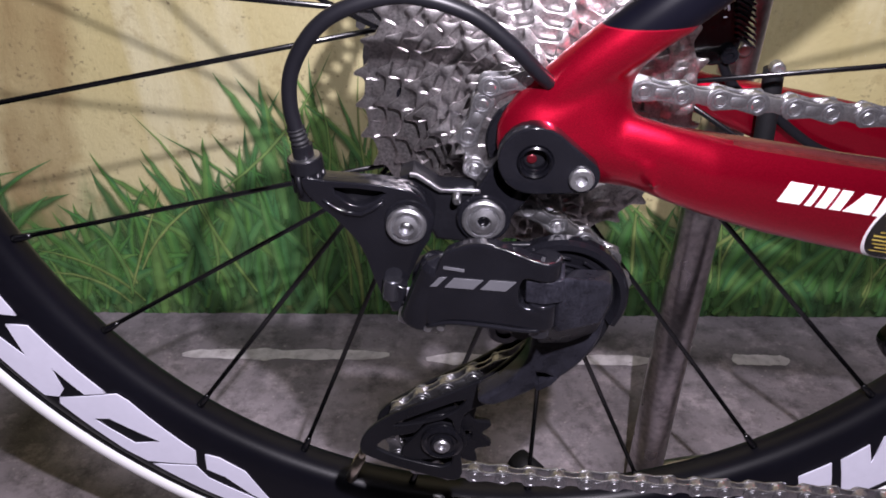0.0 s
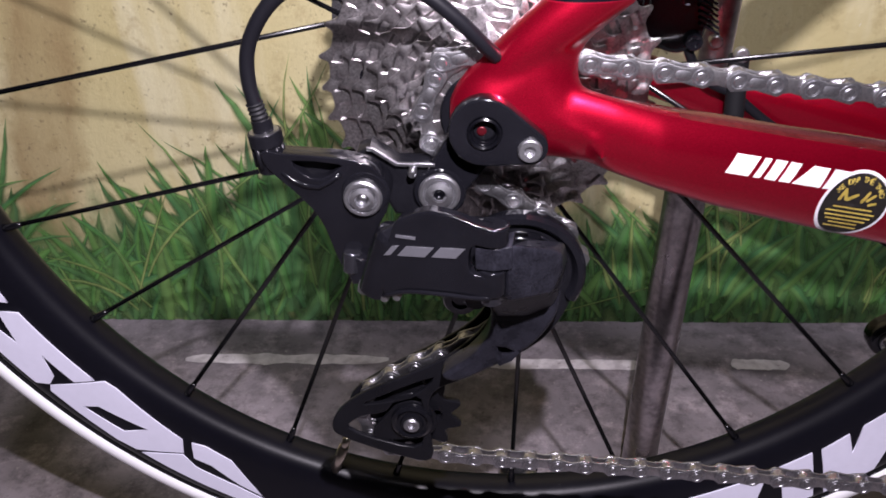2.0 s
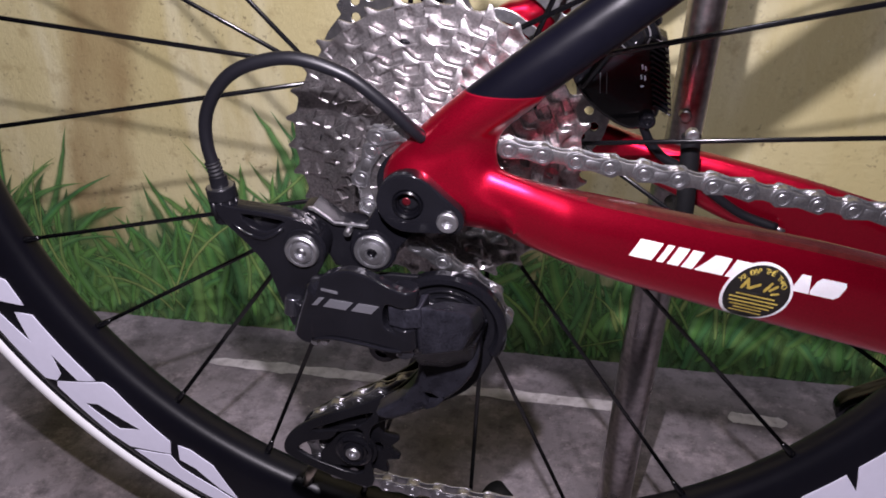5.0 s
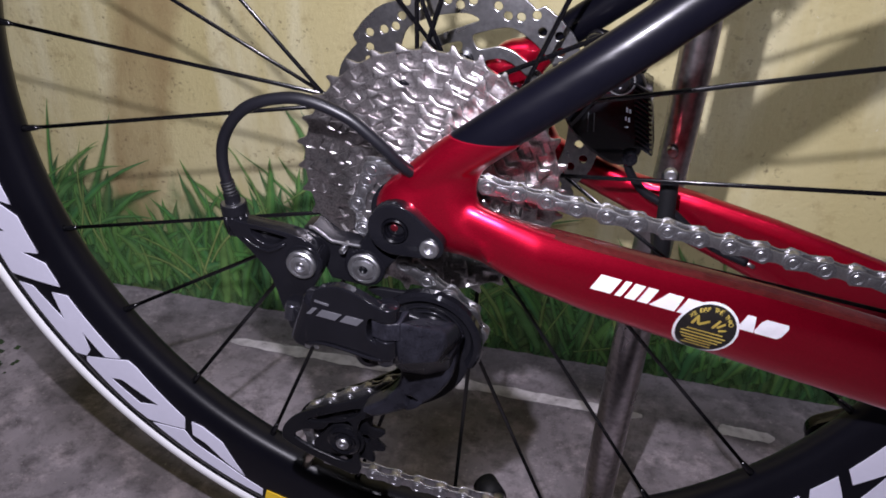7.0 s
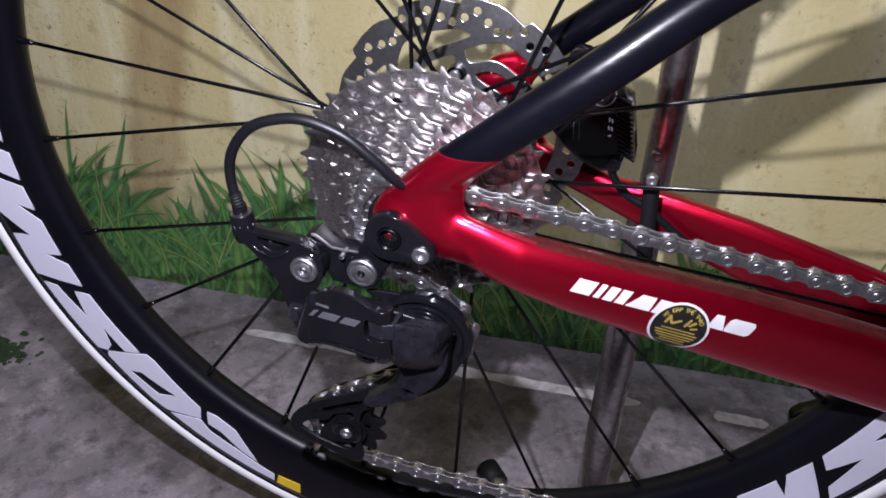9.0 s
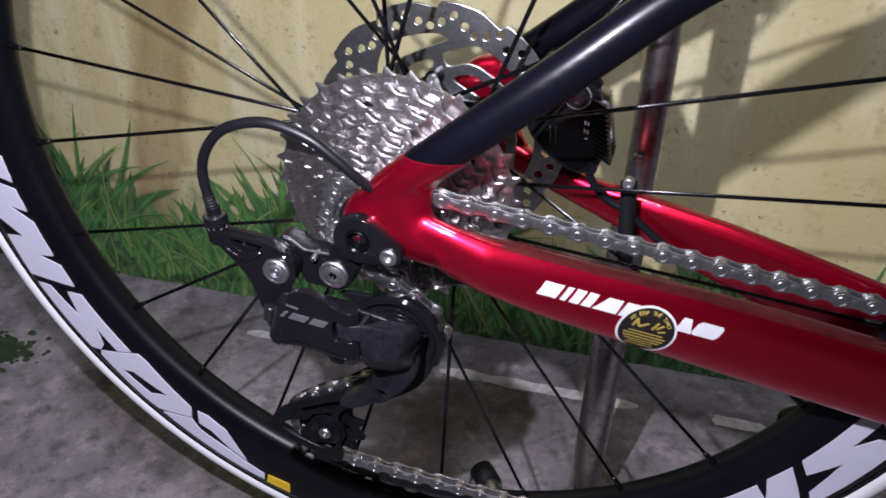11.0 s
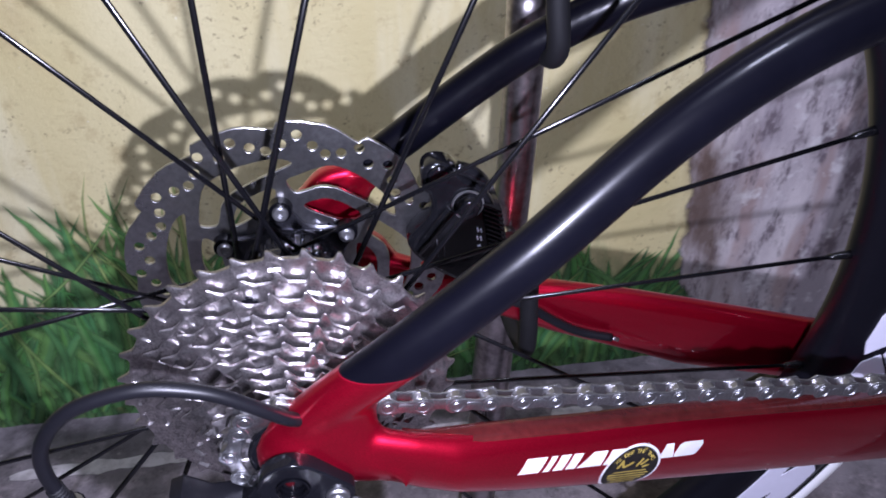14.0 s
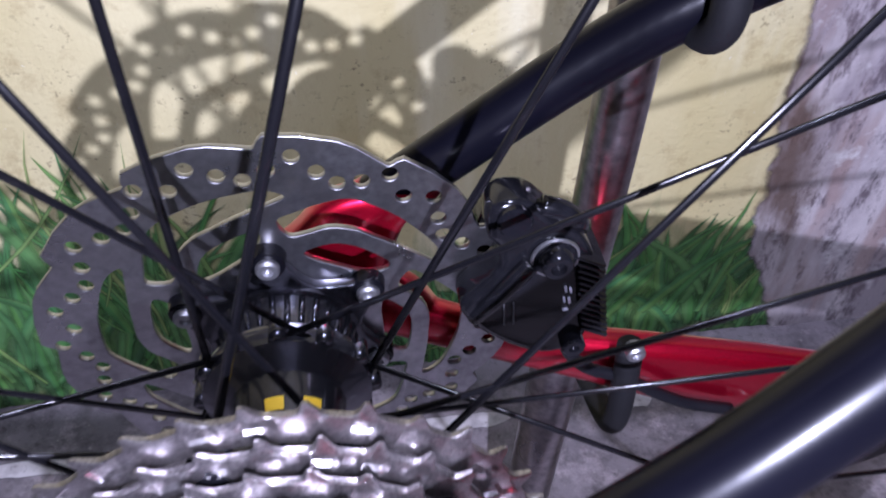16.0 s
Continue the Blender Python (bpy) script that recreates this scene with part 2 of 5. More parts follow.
def loft(sections, n=20, power=3.2):
    """A tapering bar: sections of (x, y_out, y_in, z_bottom, z_top) with softly squared corners."""
    verts, faces = [], []
    for x, ya, yb, za, zb in sections:
        for k in range(n):
            a = 2 * math.pi * k / n
            c, s = math.cos(a), math.sin(a)
            f = (abs(c) ** power + abs(s) ** power) ** (-1 / power)
            verts.append((x, (ya + yb) / 2 + (ya - yb) / 2 * c * f, (za + zb) / 2 + (zb - za) / 2 * s * f))
    for i in range(len(sections) - 1):
        for k in range(n):
            l = (k + 1) % n
            faces.append((i * n + k, i * n + l, (i + 1) * n + l, (i + 1) * n + k))
    faces += [tuple(reversed(range(n))), tuple((len(sections) - 1) * n + k for k in range(n))]
    return meshed("bar", verts, faces)


def fused(meshes, voxel=0.9, smooth=6):
    """Several overlapping solids melted into one skin with soft joints."""
    ob = new("scratch", merged(meshes))
    bm = bmesh.new()
    bm.from_mesh(ob.data)
    bmesh.ops.recalc_face_normals(bm, faces=bm.faces)
    bm.to_mesh(ob.data)
    bm.free()
    r = ob.modifiers.new("remesh", "REMESH")
    r.mode, r.voxel_size = "VOXEL", voxel * 0.001
    s = ob.modifiers.new("smooth", "SMOOTH")
    s.factor, s.iterations = 0.5, smooth
    return grabbed(ob)


# ---- the setting: wall, floor, and the unseen walls and ceiling added round them ----
def box(name, lo, hi):
    x0, y0, z0 = lo
    x1, y1, z1 = hi
    v = [(x0, y0, z0), (x1, y0, z0), (x1, y1, z0), (x0, y1, z0), (x0, y0, z1), (x1, y0, z1), (x1, y1, z1), (x0, y1, z1)]
    return meshed(name, v, [(3, 2, 1, 0), (4, 5, 6, 7), (0, 1, 5, 4), (1, 2, 6, 5), (2, 3, 7, 6), (3, 0, 4, 7)], 1.0)


def surface(name, build, feathered=False):
    m = bpy.data.materials.new(name)
    m.use_nodes = True
    nodes, links = m.node_tree.nodes, m.node_tree.links
    at = nodes.new("ShaderNodeTexCoord").outputs["Object"]

    def noise_at(size, detail=6, stretch=(1, 1, 1), rough=0.55):
        mp = nodes.new("ShaderNodeMapping")
        mp.inputs["Scale"].default_value = stretch
        n = nodes.new("ShaderNodeTexNoise")
        n.inputs["Scale"].default_value, n.inputs["Detail"].default_value, n.inputs["Roughness"].default_value = 1 / size, detail, rough
        links.new(at, mp.inputs["Vector"])
        links.new(mp.outputs[0], n.inputs["Vector"])
        return n.outputs["Fac"]

    def ramp(value, lo, hi, a=0.0, b=1.0):
        r = nodes.new("ShaderNodeMapRange")
        for key, v in (("From Min", lo), ("From Max", hi), ("To Min", a), ("To Max", b)):
            r.inputs[key].default_value = v
        links.new(value, r.inputs["Value"])
        return r.outputs[0]

    def mix(a, b, factor, mode="MIX"):
        n = nodes.new("ShaderNodeMix")
        n.data_type, n.blend_type = "RGBA", mode
        for key, v in (("A", a), ("B", b)):
            if isinstance(v, tuple):
                n.inputs[key].default_value = (*v, 1)
            else:
                links.new(v, n.inputs[key])
        if isinstance(factor, float):
            n.inputs["Factor"].default_value = factor
        else:
            links.new(factor, n.inputs["Factor"])
        return n.outputs["Result"]

    def times(a, b):
        n = nodes.new("ShaderNodeMath")
        n.operation = "MULTIPLY"
        links.new(a, n.inputs[0])
        links.new(b, n.inputs[1])
        return n.outputs[0]

    def lean(a, factor, b):
        n = nodes.new("ShaderNodeMath")
        n.operation = "MULTIPLY_ADD"
        n.inputs[1].default_value = factor
        links.new(a, n.inputs[0])
        links.new(b, n.inputs[2])
        return n.outputs[0]

    sep = nodes.new("ShaderNodeSeparateXYZ")
    links.new(at, sep.inputs[0])
    colour, height, rough, depth = build(noise_at, ramp, mix, times, lean, sep.outputs)
    b = nodes["Principled BSDF"]
    links.new(colour, b.inputs["Base Color"])
    b.inputs["Roughness"].default_value = rough
    b.inputs["Specular IOR Level"].default_value = 0.3
    relief = nodes.new("ShaderNodeBump")
    relief.inputs["Strength"].default_value, relief.inputs["Distance"].default_value = 0.6, depth
    links.new(height, relief.inputs["Height"])
    links.new(relief.outputs["Normal"], b.inputs["Normal"])
    if feathered:
        cover = nodes.new("ShaderNodeAttribute")
        cover.attribute_name = "cover"
        links.new(ramp(lean(noise_at(0.012, 5), 0.7, cover.outputs["Fac"]), 0.45, 0.75), b.inputs["Alpha"])
    return m


def wall_build(noise_at, ramp, mix, times, lean, xyz):
    c = mix((0.60, 0.52, 0.255), (0.70, 0.63, 0.355), ramp(noise_at(0.16, 3, (1, 1, 0.35)), 0.40, 0.62))
    c = mix(c, (0.76, 0.71, 0.46), ramp(noise_at(0.09, 4, (1.6, 1, 0.25)), 0.53, 0.66, 0, 0.75))
    c = mix(c, (0.50, 0.40, 0.19), ramp(noise_at(0.11, 6, (1.2, 1, 0.6), 0.7), 0.54, 0.68, 0, 0.55))
    # a broad tan brush stroke that leans over the plaster
    across = lean(xyz["Z"], -0.25, lean(noise_at(0.03, 5), 0.022, xyz["X"]))
    stroke = times(ramp(across, -0.482, -0.464), ramp(across, -0.398, -0.416))
    c = mix(c, (0.37, 0.27, 0.125), times(stroke, ramp(noise_at(0.05, 5, (1, 1, 0.3)), 0.30, 0.62, 0.45, 0.95)))
    foot = lean(noise_at(0.05, 6, (1.6, 1, 0.5), 0.65), -0.20, xyz["Z"])
    c = mix(c, mix((0.060, 0.150, 0.048), (0.150, 0.240, 0.085), ramp(noise_at(0.03, 6, (1.5, 1, 0.5)), 0.40, 0.62)), ramp(foot, 0.035, -0.03, 0, 0.95))
    c = mix(c, (0.36, 0.27, 0.12), ramp(noise_at(0.022, 6, rough=0.65), 0.56, 0.72, 0, 0.55))
    c = mix(c, (0.20, 0.15, 0.08), times(ramp(noise_at(0.0045, 4), 0.60, 0.72, 0, 0.8), ramp(noise_at(0.06, 3), 0.44, 0.60)))
    c = mix(c, (0.80, 0.77, 0.62), ramp(noise_at(0.0042, 2, (1.3, 1, 0.9)), 0.74, 0.80, 0, 0.7))
    return c, noise_at(0.005, 8, rough=0.65), 0.62, 0.0014


def floor_build(noise_at, ramp, mix, times, lean, xyz):
    c = mix((0.165, 0.146, 0.158), (0.285, 0.250, 0.270), ramp(noise_at(0.10, 6), 0.38, 0.64))
    c = mix(c, (0.44, 0.375, 0.395), ramp(noise_at(0.035, 7, rough=0.7), 0.52, 0.70, 0, 0.85))
    c = mix(c, (0.075, 0.065, 0.070), ramp(noise_at(0.026, 8, rough=0.75), 0.47, 0.66, 0, 0.85))
    c = mix(c, (0.42, 0.38, 0.36), ramp(noise_at(0.0045, 3), 0.64, 0.74, 0, 0.6))
    c = mix(c, (0.06, 0.05, 0.05), ramp(noise_at(0.0060, 4), 0.62, 0.74, 0, 0.6))
    return c, noise_at(0.004, 8, rough=0.7), 0.70, 0.0016


def plain_build(noise_at, ramp, mix, times, lean, xyz):
    return mix((0.035, 0.035, 0.038), (0.050, 0.050, 0.053), ramp(noise_at(0.3), 0.4, 0.6)), noise_at(0.01), 0.7, 0.0006


def trunk_build(noise_at, ramp, mix, times, lean, xyz):
    c = mix((0.42, 0.37, 0.39), (0.68, 0.62, 0.62), ramp(noise_at(0.07, 5, (1.5, 1, 0.5)), 0.40, 0.58))
    c = mix(c, (0.42, 0.30, 0.27), ramp(noise_at(0.05, 5, (1.6, 1, 0.4)), 0.54, 0.66, 0, 0.7))
    c = mix(c, (0.13, 0.10, 0.115), ramp(noise_at(0.032, 7, (1.5, 1, 0.6), 0.7), 0.51, 0.61, 0, 0.85))
    c = mix(c, (0.78, 0.75, 0.74), ramp(noise_at(0.02, 5), 0.58, 0.70, 0, 0.8))
    c = mix(c, (0.10, 0.08, 0.085), ramp(noise_at(0.012, 6, (1.2, 1, 0.9), 0.7), 0.59, 0.70, 0, 0.6))
    # browner towards the left edge of the bark, ragged and broken
    rim = lean(xyz["Z"], 0.12, lean(noise_at(0.035, 6, (1, 1, 0.5), 0.65), -0.075, xyz["X"]))
    c = mix(c, (0.115, 0.075, 0.055), times(ramp(rim, 0.380, 0.334), ramp(noise_at(0.045, 4, (1, 1, 0.4)), 0.42, 0.56, 0.25, 0.9)))
    return c, noise_at(0.006, 7, rough=0.7), 0.65, 0.0016


def road_build(noise_at, ramp, mix, times, lean, xyz):
    c = mix((0.64, 0.60, 0.61), (0.42, 0.385, 0.395), ramp(noise_at(0.014, 6), 0.42, 0.64))
    return mix(c, (0.24, 0.21, 0.22), ramp(noise_at(0.005, 4), 0.62, 0.74, 0, 0.7)), noise_at(0.004, 6), 0.7, 0.0010


WALL_PAINT, CONCRETE = surface("ochre wall paint", wall_build), surface("worn concrete", floor_build)
PLAIN, TRUNK = surface("plain render", plain_build), surface("painted bark", trunk_build, True)
ROAD_WHITE = surface("worn white road paint", road_build, True)


def setting(name, lo, hi, mat, label, category):
    return tagged(linked(name, box(name, lo, hi), mat, smooth=False), label, category, kind="structure")


setting("floor", (-2.2, -2.2, -0.12), (2.6, WALL, 0), CONCRETE, "worn grey concrete floor with stains and faded white paint", "floor")
setting("wall_north", (-2.2, WALL, -0.12), (2.6, WALL + 0.15, 2.6), WALL_PAINT, "ochre plastered wall with a painted grass mural", "wall")
# unseen walls and ceiling, added dark so that black parts reflect little
setting("wall_south", (-2.2, -2.35, -0.12), (2.6, -2.2, 2.6), PLAIN, "unseen dark wall added to close the place behind the camera", "wall")
setting("wall_west", (-2.35, -2.35, -0.12), (-2.2, WALL + 0.15, 2.6), PLAIN, "unseen dark side wall added to close the place", "wall")
setting("wall_east", (2.6, -2.35, -0.12), (2.75, WALL + 0.15, 2.6), PLAIN, "unseen dark side wall added to close the place", "wall")
setting("ceiling", (-2.35, -2.35, 2.6), (2.75, WALL + 0.15, 2.7), PLAIN, "unseen dark ceiling added to close the place", "ceiling")

# ---- mural on the wall and marks on the floor ----
def island_paint(name, tones, rough=0.6, feathered=False):
    m = bpy.data.materials.new(name)
    m.use_nodes = True
    nodes, links = m.node_tree.nodes, m.node_tree.links
    geo, ramp = nodes.new("ShaderNodeNewGeometry"), nodes.new("ShaderNodeValToRGB")
    e = ramp.color_ramp.elements
    while len(e) < len(tones):
        e.new(0.5)
    for i, tone in enumerate(tones):
        e[i].position, e[i].color = i / (len(tones) - 1), (*tone, 1)
    links.new(geo.outputs["Random Per Island"], ramp.inputs["Fac"])
    at, n = nodes.new("ShaderNodeTexCoord"), nodes.new("ShaderNodeTexNoise")
    n.inputs["Scale"].default_value, n.inputs["Detail"].default_value = 70, 5
    links.new(at.outputs["Object"], n.inputs["Vector"])
    mix = nodes.new("ShaderNodeMix")
    mix.data_type, mix.blend_type = "RGBA", "MULTIPLY"
    mix.inputs["Factor"].default_value = 0.55
    tone = nodes.new("ShaderNodeMapRange")
    tone.inputs["From Min"].default_value, tone.inputs["From Max"].default_value = 0.3, 0.7
    tone.inputs["To Min"].default_value, tone.inputs["To Max"].default_value = 0.45, 1.35
    links.new(n.outputs["Fac"], tone.inputs["Value"])
    links.new(ramp.outputs["Color"], mix.inputs["A"])
    links.new(tone.outputs[0], mix.inputs["B"])
    b = nodes["Principled BSDF"]
    links.new(mix.outputs["Result"], b.inputs["Base Color"])
    b.inputs["Roughness"].default_value = rough
    if feathered:
        # sprayed edges that thin out over the paint below
        cover, thin = nodes.new("ShaderNodeAttribute"), nodes.new("ShaderNodeMapRange")
        cover.attribute_name = "cover"
        thin.interpolation_type = "SMOOTHSTEP"
        thin.inputs["From Max"].default_value = 0.95
        links.new(cover.outputs["Fac"], thin.inputs["Value"])
        links.new(thin.outputs[0], b.inputs["Alpha"])
    return m


GRASS_PAINT = island_paint("grass mural paint", [(0.070, 0.235, 0.060), (0.100, 0.270, 0.060), (0.155, 0.305, 0.080), (0.060, 0.210, 0.072), (0.125, 0.285, 0.085), (0.060, 0.185, 0.058)], feathered=True)
GRASS_DARK = island_paint("dark grass mural paint", [(0.055, 0.140, 0.045), (0.080, 0.185, 0.052), (0.060, 0.160, 0.060), (0.120, 0.215, 0.065), (0.045, 0.115, 0.044)], feathered=True)
GRASS_LIGHT = island_paint("light grass mural paint", [(0.190, 0.330, 0.085), (0.300, 0.360, 0.120), (0.120, 0.280, 0.075), (0.240, 0.300, 0.090)], feathered=True)

# height of the painted grass along the wall: x and z in metres
TOPS = [(-0.90, 0.16), (-0.62, 0.20), (-0.53, 0.235), (-0.487, 0.185), (-0.452, 0.125), (-0.40, 0.110), (-0.365, 0.150), (-0.32, 0.175), (-0.255, 0.225), (-0.17, 0.285), (-0.12, 0.265), (-0.03, 0.17),
        (0.05, 0.135), (0.12, 0.130), (0.17, 0.175), (0.21, 0.170), (0.26, 0.190), (0.31, 0.155), (0.36, 0.13), (0.50, 0.12), (0.90, 0.14)]


def grass_top(x):
    return float(np.interp(x, [p[0] for p in TOPS], [p[1] for p in TOPS]))


def blade(verts, faces, x, z, length, width, lean, curl, y):
    """A pointed leaf as two halves along its rib, each a stroke of its own."""
    steps = 6
    rows = []
    for i in range(steps + 1):
        t = i / steps
        a = lean + curl * t
        w = width * 1.75 * (t + 0.10) ** 0.6 * (1 - t) ** 0.85
        rows.append((x + length * t * math.sin(a), z + length * t * math.cos(a), w * math.cos(a), w * math.sin(a)))
    for side in (-1, 1):
        k = len(verts)
        for cx, cz, wx, wz in rows:
            verts += [(cx, y, cz), (cx + side * wx, y, cz - side * wz)]
        for i in range(steps):
            a = k + 2 * i
            faces.append((a, a + 1, a + 3, a + 2) if side > 0 else (a + 1, a, a + 2, a + 3))


def grass(name, count, mat, seed, low, high, reach, width, depth, label, spread=0.30):
    rnd = random.Random(seed)
    verts, faces = [], []
    for i in range(count):
        x = rnd.uniform(-0.80, 0.62)
        top = grass_top(x) * rnd.uniform(*reach)
        z = rnd.uniform(low, high) * top
        lean = rnd.gauss(0, spread)
        length = max(0.02, (top - z) / max(0.6, math.cos(lean)))
        blade(verts, faces, x, z, length, rnd.uniform(*width), lean, rnd.gauss(0, 0.35), WALL - depth - 0.0008 * i / count)
    me = meshed(name, verts, faces, 1.0)
    me.attributes.new("cover", "FLOAT", "POINT").data.foreach_set("value", [1.0, 0.0] * (len(verts) // 2))
    return tagged(linked(name, me, mat, smooth=False), label, "mural grass", kind="stuff")


grass("mural_grass", 620, GRASS_DARK, 3, -0.1, 0.30, (0.35, 0.80), (0.012, 0.024), 0.0006, "dark green painted grass at the foot of the wall")
grass("mural_grass", 420, GRASS_PAINT, 5, 0.0, 0.45, (0.50, 1.0), (0.006, 0.016), 0.0016, "bright green painted grass blades on the wall")
grass("mural_grass", 90, GRASS_LIGHT, 9, 0.05, 0.60, (0.45, 1.08), (0.0025, 0.0065), 0.0026, "thin yellow-green painted grass wisps on the wall", 0.36)

# painted tree trunk on the wall, and a broad tan stroke
def ribbon(name, left, right, y, mat, label, category):
    """A flat painted band between two uneven edges, each given as heights and places along the wall."""
    n, verts, faces = 60, [], []
    for i in range(n + 1):
        z = 0.75 * i / n
        edges = []
        for side, rough in ((left, 3.0), (right, 8.0)):
            wob = 0.010 * noise.noise(Vector((z * 11, rough, 0))) + 0.005 * noise.noise(Vector((z * 45, rough, 2)))
            edges.append(float(np.interp(z, [p[0] for p in side], [p[1] for p in side])) + wob)
        verts += [(edges[0] - 0.006, y, z), (edges[0] + 0.012, y, z), (edges[1] - 0.012, y, z), (edges[1] + 0.006, y, z)]
        if i:
            faces += [(4 * i - 4 + k, 4 * i - 3 + k, 4 * i + 1 + k, 4 * i + k) for k in range(3)]
    me = meshed(name, verts, faces, 1.0)
    me.attributes.new("cover", "FLOAT", "POINT").data.foreach_set("value", [0.0, 1.0, 1.0, 0.0] * (n + 1))
    return tagged(linked(name, me, mat, smooth=False), label, category, kind="structure")


ribbon("mural_trunk", [(0.0, 0.388), (0.10, 0.345), (0.28, 0.326), (0.38, 0.318), (0.75, 0.296)], [(0.0, 0.68), (0.75, 0.60)], WALL - 0.0038, TRUNK, "pale grey and pink painted tree trunk on the wall", "mural")

for x0, x1, y0 in ((-0.296, -0.100, 0.250), (-0.071, 0.139, 0.246), (0.204, 0.256, 0.248), (0.36, 0.55, 0.246)):
    n, verts, faces = 22, [], []
    for i in range(n + 1):
        t = i / n
        half = 0.0062 * min(1, 6 * t + 0.35, 6 * (1 - t) + 0.35) * (1 + 0.5 * noise.noise(Vector((x0 * 9 + t * 8, 1, 0))))
        mid = y0 + 0.003 * noise.noise(Vector((x0 * 5 + t * 3, 7, 0)))
        verts += [(x0 + (x1 - x0) * t, mid + half * k, 0.0012) for k in (-1.35, -0.55, 0.55, 1.35)]
        if i:
            faces += [(4 * i - 4 + k, 4 * i + k, 4 * i + 1 + k, 4 * i - 3 + k) for k in range(3)]
    me = meshed("marking", verts, faces, 1.0)
    me.attributes.new("cover", "FLOAT", "POINT").data.foreach_set("value", [0.0] * 4 + [0.0, 1.0, 1.0, 0.0] * (n - 1) + [0.0] * 4)
    tagged(linked("floor_marking", me, ROAD_WHITE, smooth=False), "worn white painted dash on the concrete floor", "floor marking", "painted dashes", "structure")

MOSS = island_paint("moss", [(0.016, 0.034, 0.010), (0.026, 0.050, 0.014), (0.022, 0.036, 0.016)], 0.9)
rnd = random.Random(8)
verts, faces = [], []
for i in range(420):
    a, d = rnd.uniform(0, 6.28), abs(rnd.gauss(0, 0.013))
    x, y, s = -0.535 + d * math.cos(a) * 1.3, 0.150 + d * math.sin(a), rnd.uniform(0.0012, 0.0035)
    k = len(verts)
    verts += [(x - s, y - s, 0), (x + s, y - s, 0), (x + s, y + s, 0), (x - s, y + s, 0), (x + rnd.gauss(0, s / 2), y, s * 1.3)]
    faces += [(k, k + 1, k + 4), (k + 1, k + 2, k + 4), (k + 2, k + 3, k + 4), (k + 3, k, k + 4)]
tagged(linked("moss", meshed("moss", verts, faces, 1.0), MOSS, smooth=False), "patch of dark green moss on the concrete floor", "moss", kind="stuff")


# ---- the bicycle ----
bicycle = tagged(new("bicycle"), "red and black carbon road bicycle hanging on a chrome stand", "bicycle")
bicycle.location = (0, 0, AXLE)


def part(name, mesh, mat, parent=bicycle, label="", smooth=True):
    return linked(name, mesh, mat, parent, label, smooth)


def crease(mesh, angle=35):
    mesh.set_sharp_from_angle(angle=radians(angle))
    return mesh


# frame: drive-side chain stay, dropout and seat stay in one skin, and the other side
def face_y(x):
    return -78.2 + (x - 81) * 0.197


bars = []
for x, bottom, top in ((18, -10, 12), (30, -13, 12.5), (45, -20, 8), (60, -26.5, 3.5), (82, -36, -2), (110, -46, -9.5), (131, -53.5, -14.5), (160, -63.5, -22), (200, -77, -33.5), (250, -93.5, -48.5), (320, -116, -68), (400, -142, -92)):
    out = max(face_y(x), -79.6 - min(3.2, max(0, x - 20) * 0.085))
    bars.append((x, out, out + (13 if x < 60 else 17), bottom, top))


def inset(points, d):
    """The corners of an outline moved inwards by d."""
    out, n = [], len(points)
    turn = sum(points[i][0] * points[(i + 1) % n][1] - points[(i + 1) % n][0] * points[i][1] for i in range(n))
    for i in range(n):
        a, p, b = (Vector(points[(i + k) % n]) for k in (-1, 0, 1))
        along = ((p - a).normalized() + (b - p).normalized()).normalized()
        out.append(tuple(p + Vector((-along.y, along.x)) * (d if turn > 0 else -d)))
    return out


dropout = [(20, 40), (7, 27.5), (-7, 18), (-13, 8), (-11.5, -4), (2, -12), (20, -13), (34, -15), (46, -18), (44, 4), (36, 9), (32, 16), (34, 26), (50, 42)]
drop = merged([plate([rounded(inset(dropout, d), 5)], face, -71.5, 1.6, 2) for d, face in ((0, -74.6), (1.4, -76.4), (3.2, -78.2), (5.4, -79.7), (8.0, -80.8), (10.6, -81.5))])
drop.transform(Matrix.Translation((0, -0.0790, 0)) @ Matrix.Rotation(radians(-7), 4, "X") @ Matrix.Translation((0, 0.0790, 0)))
stay = [(-1, -69.0, 9), (17, -71.4, 27), (38, -72.4, 44.2), (62, -71.2, 63), (89, -68, 84), (131, -59, 116.4), (167, -52, 136), (207, -45, 148.4), (262, -39, 158), (342, -35, 166)]
drive_stays = fused([loft(bars, 32, 2.05), drop, tube(stay, lambda t: 9.4 + 0.4 * min(1, t * 4), 18, 8, flat=0.86)], 0.9, 30)
stays = part("frame_stay", drive_stays, RED, label="glossy metallic red chain stay running into a black seat stay")

left_bars = [(x, y, y + 14, bottom, top) for x, y, bottom, top in ((0, 57, -15, 9), (30, 55, -24, -5), (61, 49, -34, -16), (91, 45, -45.5, -24.5), (131, 40, -62.5, -30.5), (172, 36, -78.5, -38.5), (202, 33, -90.5, -45.5), (273, 26, -106.5, -63.5), (404, 19, -132.5, -94.5))]
left_drop = plate([rounded([(20, 40), (4, 26), (-10, 14), (-13, 4), (-10, -8), (4, -14), (30, -16), (52, -22), (46, -6), (36, 6), (40, 26), (52, 40)], 5)], 56, 68, 4, 3)
left_stay = [(14, 63, 23), (40, 63, 40), (91, 59, 80), (118, 53, 100.5), (151, 46, 118.5), (192, 40, 130.5), (252, 33, 140.5), (343, 27, 149.5)]
part("frame_stay", fused([loft(left_bars), left_drop, tube(left_stay, 9.0, 18, 8, flat=0.9)], 1.0, 8), RED, label="far red chain stay running into a black seat stay")

